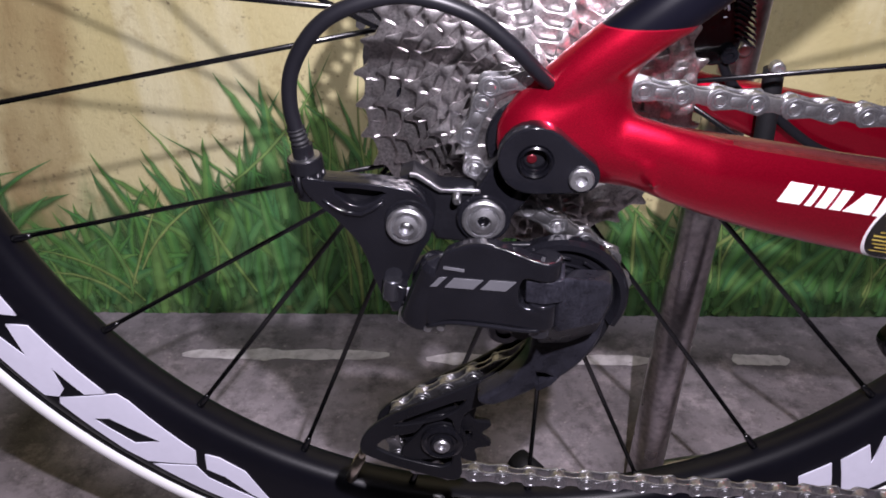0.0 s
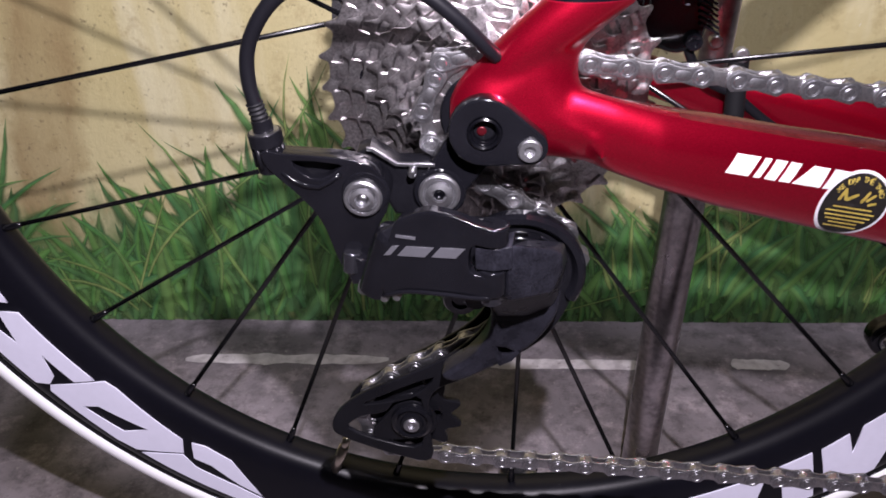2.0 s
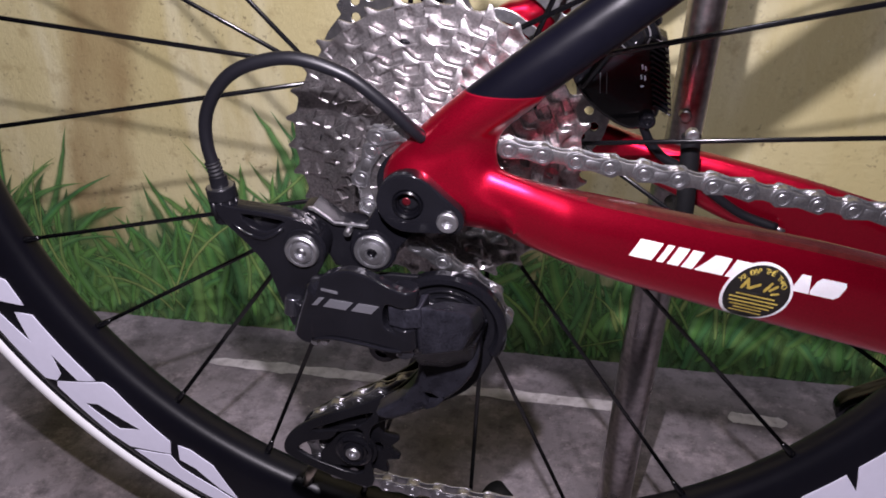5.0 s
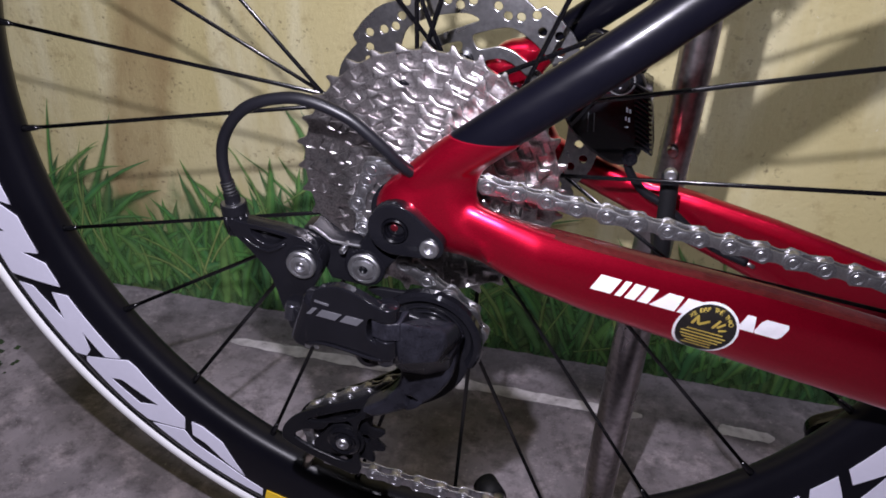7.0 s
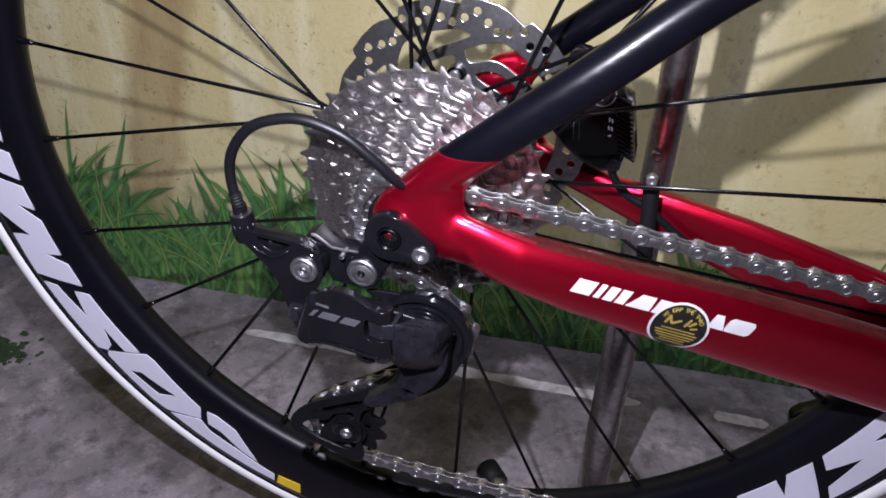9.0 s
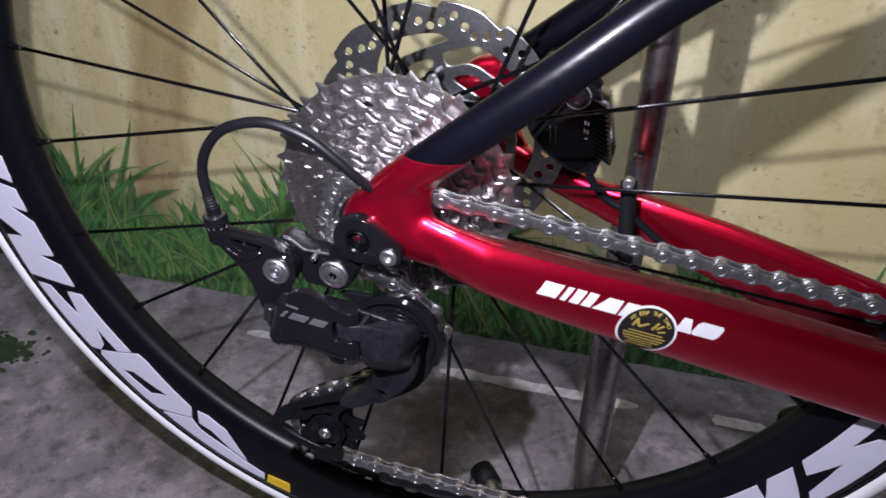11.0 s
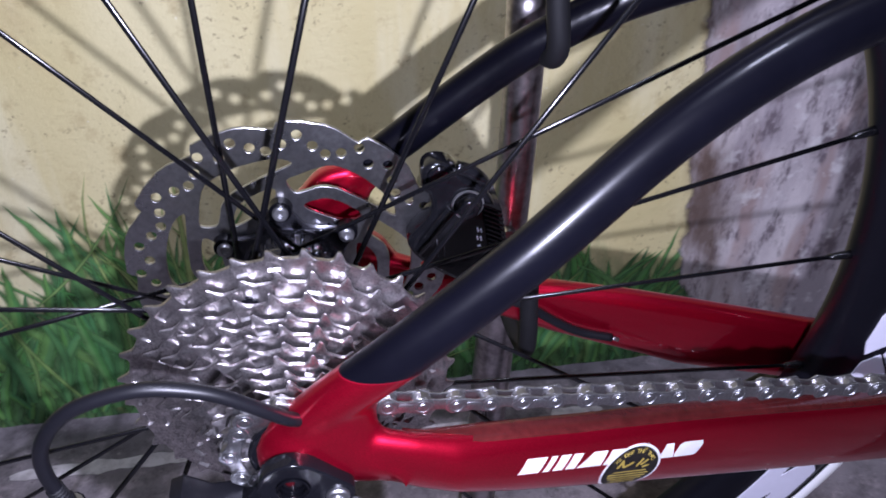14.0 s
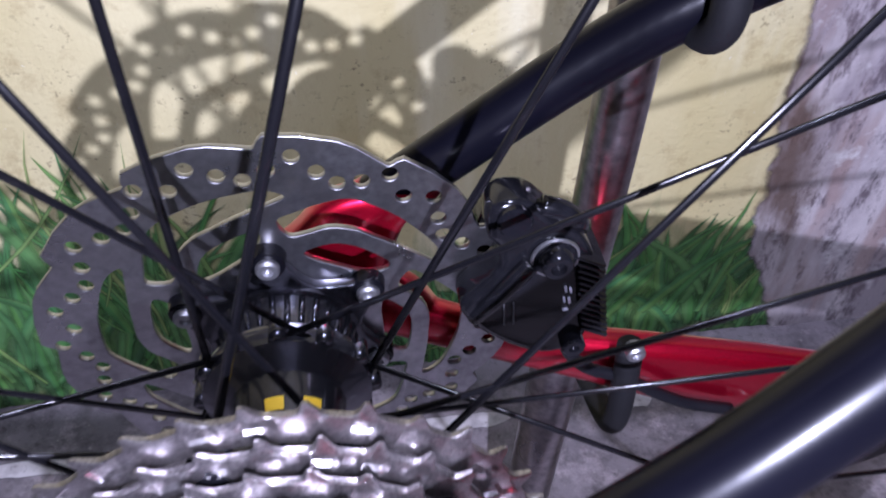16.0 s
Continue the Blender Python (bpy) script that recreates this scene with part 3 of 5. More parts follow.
# clear film over the top of the chain stay
film_sections = []
for k in range(40):
    x = 40 + 290 * k / 39
    y0, y1, top = (float(np.interp(x, [b[0] for b in bars], [b[i] for b in bars])) for i in (1, 2, 4))
    ease = min(1, (x - 36) / 30)
    film_sections.append((x, y0 + 6.5 - 1.5 * ease, y1 - 2.0, top - 4.0, top - 1.4 + 1.3 * ease))
part("stay_guard", loft(film_sections, 20, 2.3), GUARD, label="dark glossy film guard on top of the chain stay")

# derailleur hanger with its bolt, and the through axle
def capsule(x0, z0, r0, x1, z1, r1, n=14):
    a = math.atan2(z1 - z0, x1 - x0)
    d = math.acos(max(-1, min(1, (r0 - r1) / math.hypot(x1 - x0, z1 - z0))))
    first = [a + d + (2 * math.pi - 2 * d) * i / n for i in range(n + 1)]
    second = [a - d + 2 * d * i / n for i in range(n + 1)]
    return [(x0 + r0 * math.cos(t), z0 + r0 * math.sin(t)) for t in first] + [(x1 + r1 * math.cos(t), z1 + r1 * math.sin(t)) for t in second]


hanger = part("derailleur_hanger", crease(plate([capsule(-0.3, 0.5, 12.2, 15.0, -5.2, 6.2), circle(-0.3, 0.3, 5.8, 28)], -86.4, -79.7, 0.7, 2)), BLACK_ANODISED, label="black anodised derailleur hanger plate")
part("hanger_arm", crease(plate([capsule(0, 0, 9.5, -16.5, -24, 8.0)], -79.2, -70.5, 1.0, 2)), BLACK_ANODISED, hanger)
part("hanger_bolt", crease(disc(15.0, -5.7, [(4.2, -83.2), (4.2, -87.6), (3.7, -88.2), (2.0, -88.2), (1.9, -86.6), (0.2, -86.6)])), BOLT, hanger, "silver hex bolt")
part("axle_ring", crease(lathe([(5.8, -80), (5.8, -86.9), (5.2, -87.3), (4.5, -86.6), (4.4, -82), (4.4, -80)], 32, (-0.3, 0.3))), BLACK_GLOSS, hanger)
part("axle_end", crease(lathe([(5.6, -80), (5.6, -84.6), (5.0, -85.0), (4.0, -84.8), (3.7, -84.2), (3.6, -66)], 32, (-0.3, 0.3))), BLACK_GLOSS, hanger, "hollow black through axle")
# black disc that stands for the shade inside the hollow axle
part("axle_shade", disc(-0.3, 0.3, [(3.8, -82.4), (3.8, -83.3), (3.0, -83.5), (0.2, -83.5)], 20), BLACK_PLASTIC, hanger)
# small red disc painted in place of the glint in the axle hole
part("axle_glint", disc(-1.3, 0.2, [(1.7, -83.4), (1.7, -83.7), (1.2, -83.8), (0.2, -83.8)], 16), AXLE_RED, hanger, "dark red disc for the glint inside the axle")

# rear derailleur
derailleur = part("rear_derailleur", crease(plate([rounded([(-77, -4.5), (-69, -5.6), (-50, -7.4), (-40, -10.4), (-35, -17), (-35, -27), (-38.8, -34.4), (-44.3, -47.7), (-45.4, -55.5), (-48.9, -57.8), (-52.8, -54), (-55.4, -46.5), (-59.4, -32), (-66.3, -21.7), (-76, -11)], 4), rounded([(-67.0, -8.2), (-51.0, -9.8), (-51.0, -11.4), (-57.4, -15.2), (-63.5, -13.4)], 2)], -88, -80, 0.6, 3)), BLACK_ANODISED, label="black rear derailleur with silver pivot bolts")
part("bracket_rib", tube([(-71, -87.4, -12.6), (-66.5, -88.0, -16.2), (-58.5, -88.2, -18.2), (-50.5, -88.2, -13.2)], 0.9, 8, 2), BLACK_ANODISED, derailleur)
part("bracket_web", crease(plate([[(-69, -7), (-48, -9), (-56, -17.5), (-66, -15)]], -83, -81, 0.3)), BLACK_PLASTIC, derailleur)
part("bracket_lug", crease(plate([[(-47.5, -44), (-43.8, -46), (-45.0, -55.5), (-49.5, -56.5), (-51.5, -50)]], -93, -86, 1.2, 2)), BLACK_ANODISED, derailleur)
part("bracket_block", crease(plate([[(-46, -10), (-41.3, -8.2), (-32, -15), (-10, -16), (-9, -31), (-16, -37), (-34, -35)]], -78, -66, 1.6, 2)), BLACK_PLASTIC, derailleur)
part("stop_leaf", crease(plate([[(-42, -6.9), (-39.5, -7.2), (-31.6, -13.0), (-18.2, -13.6), (-18.2, -14.7), (-32.2, -14.1), (-40.2, -8.4), (-42, -8.2)]], -80.4, -79.0, 0.2)), PLATE_STEEL, derailleur, "bright steel stop plate")
part("stop_screw", crease(disc(-26.2, -16.4, [(1.5, -75), (1.5, -82.4), (1.1, -83), (0.2, -83)])), PLATE_STEEL, derailleur)
part("mount_bolt", crease(disc(-17.0, -25.3, [(7.6, -68), (7.6, -80.6), (7.0, -81.3), (6.0, -81.3), (5.7, -80.3), (5.2, -80.3), (4.9, -81.7), (2.7, -82.2), (2.5, -80.8), (0.2, -80.8)], 36)), BOLT, derailleur, "silver mounting bolt with hex socket")
part("mount_sleeve", crease(disc(-17.0, -25.3, [(9.6, -66), (9.6, -79.0), (8.9, -79.8), (0.2, -79.4)], 36)), BLACK_ANODISED, derailleur)
part("pivot_bolt", crease(disc(-43.2, -22.2, [(6.9, -84), (6.9, -89.8), (6.3, -90.5), (5.4, -90.5), (5.1, -89.4), (4.6, -89.4), (4.3, -90.8), (2.7, -91.2), (2.5, -89.9), (0.2, -89.9)], 36)), BOLT, derailleur, "silver pivot bolt with hex socket")
# the mounting bolt's socket shade is a black plug; the pivot bolt's is steel
part("bolt_socket", disc(-17.0, -25.3, [(2.1, -80.6), (2.1, -81.5), (1.3, -81.6), (1.2, -81.0), (0.2, -81.0)], 6), BLACK_GLOSS, derailleur, "black hex plug for the shade in the socket")
part("bolt_socket", disc(-43.2, -22.2, [(2.2, -89.7), (2.2, -90.3), (0.2, -90.3)], 6), PLATE_STEEL, derailleur, "bright hex socket")
part("pivot_sleeve", crease(disc(-42.4, -21.0, [(8.8, -74), (8.8, -87.6), (8.0, -88.4), (0.2, -88.4)], 36)), BLACK_ANODISED, derailleur)

def turned_rod(a, b, r, n=24, crown=0.5):
    """A round bar between two points with slightly chamfered ends."""
    a, b = Vector(a), Vector(b)
    way = (b - a).normalized() * crown
    return tube([a, a + way, b - way, b], lambda t: r if 0.2 < t < 0.8 else r - crown, n, 0)


def hull(points):
    bm = bmesh.new()
    for p in points:
        bm.verts.new([c * 0.001 for c in p])
    bmesh.ops.convex_hull(bm, input=bm.verts)
    me = bpy.data.meshes.new("hull")
    bm.to_mesh(me)
    bm.free()
    return me


# the parallelogram's outer link: a flat shell that curls back at its outer end and ends in two hinge lobes
shell = plate([rounded([(-9.0, -23.0), (-4, -19.2), (3.7, -16.8), (12.8, -18.2), (20, -20.6), (24.5, -22.2), (24.5, -28.6), (17.6, -28.8), (16.8, -38.4), (24.5, -41.0), (25.0, -45), (23.6, -48.8), (13.5, -48.2), (-6.1, -49), (-14, -52.5), (-15, -45), (-12.0, -33)], 4)], -110.4, -105.4, 0.7, 2)
curl = tube([(-19.8, -104.0, -54.4), (-17.4, -104.0, -47), (-13.4, -104.0, -36), (-10.2, -104.2, -26.6)], lambda t: 6.4 * math.sqrt(max(0.02, 1 - max(0.0, (t - 0.82) / 0.18) ** 2)), 24, 4)
lobe_top = turned_rod((24.4, -105.4, -21.6), (24.0, -105.4, -28.8), 5.0)
lobe_low = turned_rod((23.4, -105.4, -38.6), (23.0, -105.4, -48.6), 5.0)
link = part("outer_link", crease(fused([shell, curl, lobe_top, lobe_low], 0.36, 2), 50), BLACK_ANODISED, derailleur, "satin black parallelogram link with silver print")
link.rotation_euler = (0, 0, radians(-11.3))
part("link_lip", tube([(-15, -110.0, -52.6), (-6, -110.7, -49.3), (6, -110.9, -48.5), (18, -110.8, -48.6), (23.5, -110.0, -48.4)], 0.8, 10, 4), BLACK_ANODISED, link)
for x, z in ((-15.2, -54.6), (-10.6, -53.4)):
    part("link_screw", crease(disc(x, z, [(1.5, -104), (1.5, -109.2), (1.1, -109.7), (0.2, -109.7)], 14)), BOLT, link, "small silver screw")
hinge = part("hinge_pin", crease(turned_rod((22.9, -105.2, -47.8), (22.7, -105.2, -53.4), 3.7)), HUB_GLOSS, derailleur, "dark polished hinge pin")
hinge.rotation_euler = (0, 0, radians(-11.3))
# the cage knuckle: its tongue fills the gap between the lobes, its flat flares out to the guide pulley
tongue = fused([turned_rod((3.3, -107.4, -29.2), (2.9, -107.5, -38.2), 4.9), hull([(x, y, z) for z in (-29.3, -38.1) for x, y in ((-3.4, -110.6), (-3.0, -105.5), (2.5, -112.2), (9, -110.6), (10, -100))])], 0.4, 2)
part("knuckle_tongue", crease(tongue, 50), HINGE, derailleur)
flat = hull([(8, -110.2, -28.8), (7.6, -110.6, -40), (20, -105.4, -33.0), (26, -101.0, -38.0), (27, -99.0, -46), (23, -103.0, -53.0), (8, -108.4, -53.0), (14, -94, -36), (28, -86, -42), (30, -82, -52), (25, -84, -60), (4, -86, -60), (3, -102, -54), (4, -104, -44)])
lower = hull([(4, -104, -52), (22, -99, -52), (27, -92, -56), (25, -86, -70), (14, -88, -74), (3, -92, -71), (1, -98, -62), (4, -76, -72), (24, -76, -70), (30, -78, -54), (6, -78, -50)])
knuckle = part("knuckle", fused([flat, lower], 0.6, 30), HINGE, derailleur, "black cage knuckle with fine speckle")
part("bracket_sleeve", crease(turned_rod((-48.8, -89.6, -43.6), (-49.6, -90.8, -51.4), 3.5)), HUB_GLOSS, derailleur, "polished dark pivot sleeve")
# dished guard over the guide pulley with raised arcs
part("pulley_guard", crease(lathe([(25.6, -71.8), (25.8, -75.6), (24.6, -77.4), (22.6, -77.8), (21.4, -76.6), (20.4, -74.6), (13, -74.0), (11.6, -75.2), (9.6, -75.2), (9, -73.6)], 56, (11.5, -62), (-30, 165))), BLACK_ANODISED, derailleur, "dished black guard round the guide pulley")
for r, a0, a1 in ((17.6, 20, 62), (17.6, 78, 128), (14.8, 35, 120)):
    part("guard_rib", tube([(11.5 + r * math.cos(radians(a0 + (a1 - a0) * k / 8)), -75.0, -62 + r * math.sin(radians(a0 + (a1 - a0) * k / 8))) for k in range(9)], 0.75, 8, 2), BLACK_ANODISED, derailleur)
part("inner_link", crease(plate([rounded([(-42, -46), (-30, -43), (0, -47), (14, -52), (12, -64), (-10, -62), (-40, -60)], 4)], -79, -73, 1.4, 2)), BLACK_PLASTIC, derailleur)
part("pivot_pin", crease(disc(-4, -55, [(4.2, -86), (4.2, -104), (3.4, -105), (0.2, -105)])), BLACK_ANODISED, derailleur)
part("pivot_pin", crease(disc(-44.5, -55.5, [(2.6, -82), (2.6, -97), (2.0, -97.8), (0.2, -97.8)])), BOLT, derailleur)
part("spring_housing", crease(disc(-9.5, -58.6, [(6.4, -78), (6.4, -99.0), (5.6, -100.2), (3.2, -100.4), (2.8, -99), (0.2, -99)])), HUB_GLOSS, derailleur, "dark metallic spring barrel")
part("knuckle_arm", crease(plate([rounded([(-1, -58), (16, -56), (25.5, -57), (27.4, -66), (24.5, -78), (16, -90), (4, -98.6), (-12, -107.6), (-19, -105), (-8, -96), (-1, -86), (1.2, -74)], 4), rounded([(3.6, -90.6), (9.4, -92.6), (5.0, -96.4)], 2)], -86.5, -74.8, 2.0, 3)), HINGE, derailleur, "black arm below the knuckle")

cage_outline = rounded([(-18, -40.3), (0, -38.8), (14, -39.3), (24, -41.4), (32.0, -51), (33.8, -62), (32.4, -74.3), (25, -90.3), (14, -101.3), (-9, -115.3), (-24.5, -124.3), (-27, -142.3), (-27, -163.3), (-42, -161.3), (-66, -150.8), (-70.5, -144.3), (-66, -134.3), (-54, -124.3), (-30, -111.8), (-15, -102.3), (-2, -88.3), (3, -74.3), (2, -52.3)], 4)
cage_holes = [rounded([(-63, -145.3), (-57, -138.3), (-46, -135.3), (-40, -128.3), (-30, -128.3), (-31, -154.3), (-46, -153.3)], 3), rounded([(-55, -131.3), (-44, -124.8), (-24, -115.8), (-34, -126.3)], 3), rounded([(27.6, -56.0), (29.9, -63), (27.9, -68), (25.8, -62)], 3), rounded([(13, -45), (19, -46), (24.5, -50.5), (22.5, -53.5), (15, -49)], 3)]
cage = part("cage_plate", crease(plate([cage_outline] + cage_holes, -74.6, -72.2, 0.7, 2)), BLACK_PLASTIC, derailleur, "black outer cage plate with cut-outs")
part("cage_plate", crease(plate([rounded([(14, -40), (24, -43), (31, -55), (29, -72), (16, -92), (-9, -110), (-25, -122), (-22, -140), (-27, -156), (-44, -156), (-62, -146), (-62, -134), (-46, -120), (-20, -104), (-4, -90), (2, -72), (4, -52)], 4)], -63.6, -61.6, 0.5)), BLACK_PLASTIC, derailleur)
part("cage_plate", crease(plate([capsule(-34.5, -141, 11.0, -47.5, -148, 5.0)], -73.6, -72.0, 0.4)), BLACK_PLASTIC, derailleur)
part("cage_bolt", crease(disc(-34.5, -140.5, [(3.5, -73), (3.5, -77.4), (3.0, -78), (1.6, -78), (1.5, -76.8), (0.2, -76.8)])), BOLT, derailleur, "small silver pulley bolt")


def toothed(teeth, root, tip, n=8, notch=0.5):
    pts = []
    for i in range(teeth):
        for k, r in enumerate((root, root + 0.15 * (tip - root), root + 0.7 * (tip - root), tip, tip, root + 0.7 * (tip - root), root + 0.15 * (tip - root))):
            f = (0.0, 0.16, 0.33, 0.44, 0.56, 0.67, 0.84)[k]
            a = 2 * math.pi * (i + f) / teeth
            pts.append((r * math.cos(a), r * math.sin(a)))
    return pts


def pulley(x, z, teeth, root, tip, mat):
    loops = [[(x + a, z + b) for a, b in toothed(teeth, root, tip)]]
    loops += [circle(x + root * 0.62 * math.cos(a), z + root * 0.62 * math.sin(a), root * 0.14, 12) for a in [2 * math.pi * k / 5 for k in range(5)]]
    ob = part("jockey_pulley", crease(plate(loops, -69.6, -66.4, 0.6)), mat, derailleur, "black toothed jockey pulley")
    part("pulley_hub", crease(disc(x, z, [(root * 0.42, -66), (root * 0.42, -71.6), (root * 0.36, -72), (0.2, -72)])), BLACK_PLASTIC, derailleur)
    return ob


part("cage_boss", crease(lathe([(9.4, -72.6), (9.0, -75.6), (7.6, -76.4), (6.2, -75.4), (5.2, -75.4), (4.6, -76.8), (3.0, -76.8)], 32, (-34.5, -140.5))), BLACK_ANODISED, derailleur)
pulley(13.2, -62.4, 11, 18.6, 23.6, BLACK_PLASTIC)
pulley(-34.5, -141, 11, 16.8, 21.8, BLACK_PLASTIC)

# cable, barrel adjuster and housing
barrel = part("barrel_adjuster", crease(merged([tube([(-75.6, -82, -14), (-76.4, -82, -3)], 5.2, 16, 0), tube([(-76.4, -82, -4), (-76.8, -82, 0.5)], 6.0, 14, 0), tube([(-76.8, -82, 0), (-77.2, -82, 5)], 3.6, 12, 0)])), BLACK_PLASTIC, derailleur, "knurled black barrel adjuster")
part("ferrule", crease(tube([(-76.75, -82, 0.2), (-76.8, -82, 0.9)], 5.2, 20, 0)), PLATE_STEEL, derailleur, "thin bright ring")
for k in range(9):
    a = 2 * math.pi * k / 9
    part("knurl", tube([(-75.7 + 5.1 * math.cos(a), -82 + 5.1 * math.sin(a), -12), (-76.3 + 5.1 * math.cos(a), -82 + 5.1 * math.sin(a), -4)], 1.0, 6, 0), BLACK_PLASTIC, barrel)
part("shift_housing", tube([(-77, -82, 4), (-79.3, -82, 18), (-77, -82.5, 31.5), (-68.5, -83, 44), (-57, -83.5, 51), (-40, -83.5, 54), (-22, -82.5, 48.5), (-9.6, -81, 38.8), (0, -78, 28), (4, -75, 23)], 2.55, 14), HOUSING, label="black shift cable housing in a loop")
part("housing_boot", tube([(-77, -82, 2.5), (-77.8, -82, 7.0), (-78.5, -82.1, 11)], lambda t: 2.95 + 0.22 * math.cos(t * 32), 14, 16), BLACK_RUBBER)

# ---- rear wheel ----
wheel = part("rear_wheel", lathe([(256, 0), (256.3, -4), (258, -8), (262, -11), (270, -13), (284, -13.7), (300, -13.7), (304.6, -12.9), (306.4, -11.2), (306.4, 11.2), (304.6, 12.9), (300, 13.7), (284, 13.7), (270, 13), (262, 11), (258, 8), (256.3, 4)], 240, closed=True), RIM_BLACK, label="deep satin black aero rim")
tyre_centre, tyre_r = 313.2, 10.8


def tyre_arc(a0, a1, n, grow=0.0):
    """Points of the tyre's section; 0 is its side, 90 the tread."""
    return [(tyre_centre + (tyre_r + grow) * math.sin(radians(a0 + (a1 - a0) * i / n)), -(tyre_r + 1.2 + grow) * math.cos(radians(a0 + (a1 - a0) * i / n))) for i in range(n + 1)]


part("tyre", lathe(tyre_arc(-50, 230, 32), 240), BLACK_RUBBER, wheel, "narrow black road tyre")
part("tyre_stripe", lathe(tyre_arc(-20, 42, 8, 0.25), 240), STRIPE, wheel, "bright reflective stripe round the tyre wall")

NIPPLES = [170, 184.5, 199.1, 213.6, 228.2, 242.5, 257, 272, 286.2, 301, 315.8, 331.1, 346.4, 1.7, 17, 32.3, 47.6, 62.9, 78.2, 93.5, 108.8, 124.1, 139.4, 154.7]
# going round: drive side back, far side forward, drive side forward, far side back
LACING = {0: (-17, -1), 1: (20, -1), 2: (-17, 1), 3: (20, 1)}
nipple_mesh = disc(0, 0, [(2.1, 0), (2.1, 3), (1.7, 9), (1.3, 11), (0.2, 11)], 10)
nipple_mesh.transform(Matrix.Rotation(radians(-90), 4, "Z"))
for i, angle in enumerate(NIPPLES):
    depth, sense = LACING[i % 4]
    a = radians(angle)
    outer = Vector((257 * math.cos(a), -1.2 if depth < 0 else 1.2, 257 * math.sin(a)))
    d = 23 if depth < 0 else 21
    lead = a + sense * math.acos(d / 257) * 0.93
    inner = Vector((d * math.cos(lead), depth, d * math.sin(lead)))
    mid = outer.lerp(inner, 0.5)
    part("spoke", tube([outer, mid, inner], 1.25, 8, 0, flat=0.62), SPOKE, wheel)
    way = (inner - outer).normalized()
    nip = part("nipple", nipple_mesh, SPOKE, wheel)
    nip.matrix_local = Matrix.Translation(outer * 0.001) @ way.to_track_quat("X", "Z").to_matrix().to_4x4()

# valve stem
va = radians(249.2)
valve_way = Vector((math.cos(va), 0, math.sin(va)))
part("valve", merged([tube([valve_way * 262 + Vector((0, -6, 0)), valve_way * 238 + Vector((0, -8, 0))], 3.0, 12, 0), tube([valve_way * 240 + Vector((0, -8, 0)), valve_way * 230 + Vector((0, -9, 0))], 2.3, 12, 0)]), BRASS, wheel, "bare metal valve stem")


def polar(points, y=-13.3):
    """Flat patches on the rim's side, given as (radius, degrees), bent round the wheel."""
    out = []
    for (r0, a0), (r1, a1) in zip(points, points[1:] + points[:1]):
        n = max(2, int(abs(a1 - a0) / 1.2) + 1)
        out += [(r0 + (r1 - r0) * i / n, a0 + (a1 - a0) * i / n) for i in range(n)]
    return [(r * math.cos(radians(a)), r * math.sin(radians(a))) for r, a in out]


def rim_mark(loops, name="rim_decal", mat=DECAL, label="pale slanted block printed on the rim"):
    me = plate([polar(l) for l in loops], -14.3, -13.4, 0.05)
    return part(name, me, mat, wheel, label)


def rim_marks(shift):
    s = lambda pts: [(r, a + shift) for r, a in pts]
    # a row of slanted blocks with wedge-shaped gaps
    rim_mark([s([(274.0, 171.5), (302.0, 169.5), (302.5, 179.0), (274.0, 183.6)]), s([(283.0, 175), (295.0, 174.5), (296.0, 177), (285.0, 178.5)])])
    rim_mark([s([(273.0, 185.2), (302.0, 183.0), (302.0, 186.3), (273.0, 189.1)])])
    rim_mark([s([(273.9, 190.1), (272.9, 193.6), (285.3, 192.4), (272.8, 195.3), (273.1, 200.8), (285.2, 200.1), (272.7, 202.4), (273.5, 206.1), (301.9, 202.4), (300.6, 196.4), (288.1, 197.0), (302.6, 192.9), (302.6, 187.4)])])
    rim_mark([s([(301.2, 203.7), (293.2, 204.8), (288.6, 210.5), (282.5, 206.4), (273.3, 207.6), (273.7, 218.7), (283.6, 217.4), (283.3, 212.9), (289.5, 215.6), (295.5, 216.0), (301.0, 215.0)])])
    rim_mark([s([(299.0, 216.6), (296.0, 216.1), (269.9, 219.5), (269, 221.0), (275.4, 230.8), (283.7, 231.9), (299.5, 227.6), (300.5, 225.2)]), s([(294.0, 220.1), (287.4, 221.2), (281.8, 227.0), (292.4, 225.2)])])
    rim_mark([s([(299.5, 228.2), (285.3, 231.9), (289.7, 234.0), (290.3, 239.1), (292.4, 242.6), (293.5, 245.2), (299.4, 245.6), (300.0, 242.1), (300.0, 235.8)])])
    rim_mark([s([(274.2, 231.9), (271.7, 233.5), (273.2, 237.0), (290.4, 242.3), (288.4, 239.3), (283.3, 235.4), (284.0, 233.2)])])


rim_marks(0)
rim_marks(118.8)
rim_marks(-120)
rim_mark([[(292.4, 245.8), (300.2, 246.0), (299.4, 249.7), (290.6, 249.2)]], "rim_label", YELLOW, "small yellow label on the rim")

# hub with flanges
hub = part("hub", crease(lathe([(6, -62), (14, -62), (16, -30), (16, -25), (27, -23), (28, -19), (27, -15), (17, -12), (15, 0), (17, 13), (25, 17), (26, 21), (25, 24), (18, 26), (17, 30), (17, 47), (10, 47), (10, 57), (6, 58)], 48)), HUB_GLOSS, wheel, "glossy black hub shell with spoke flanges")
for a0 in (50, 88):
    part("hub_label", lathe([(15.8, 1), (16.2, 3), (16.5, 5)], 12, arc=(a0, a0 + 19)), YELLOW, wheel, "yellow label on the hub")
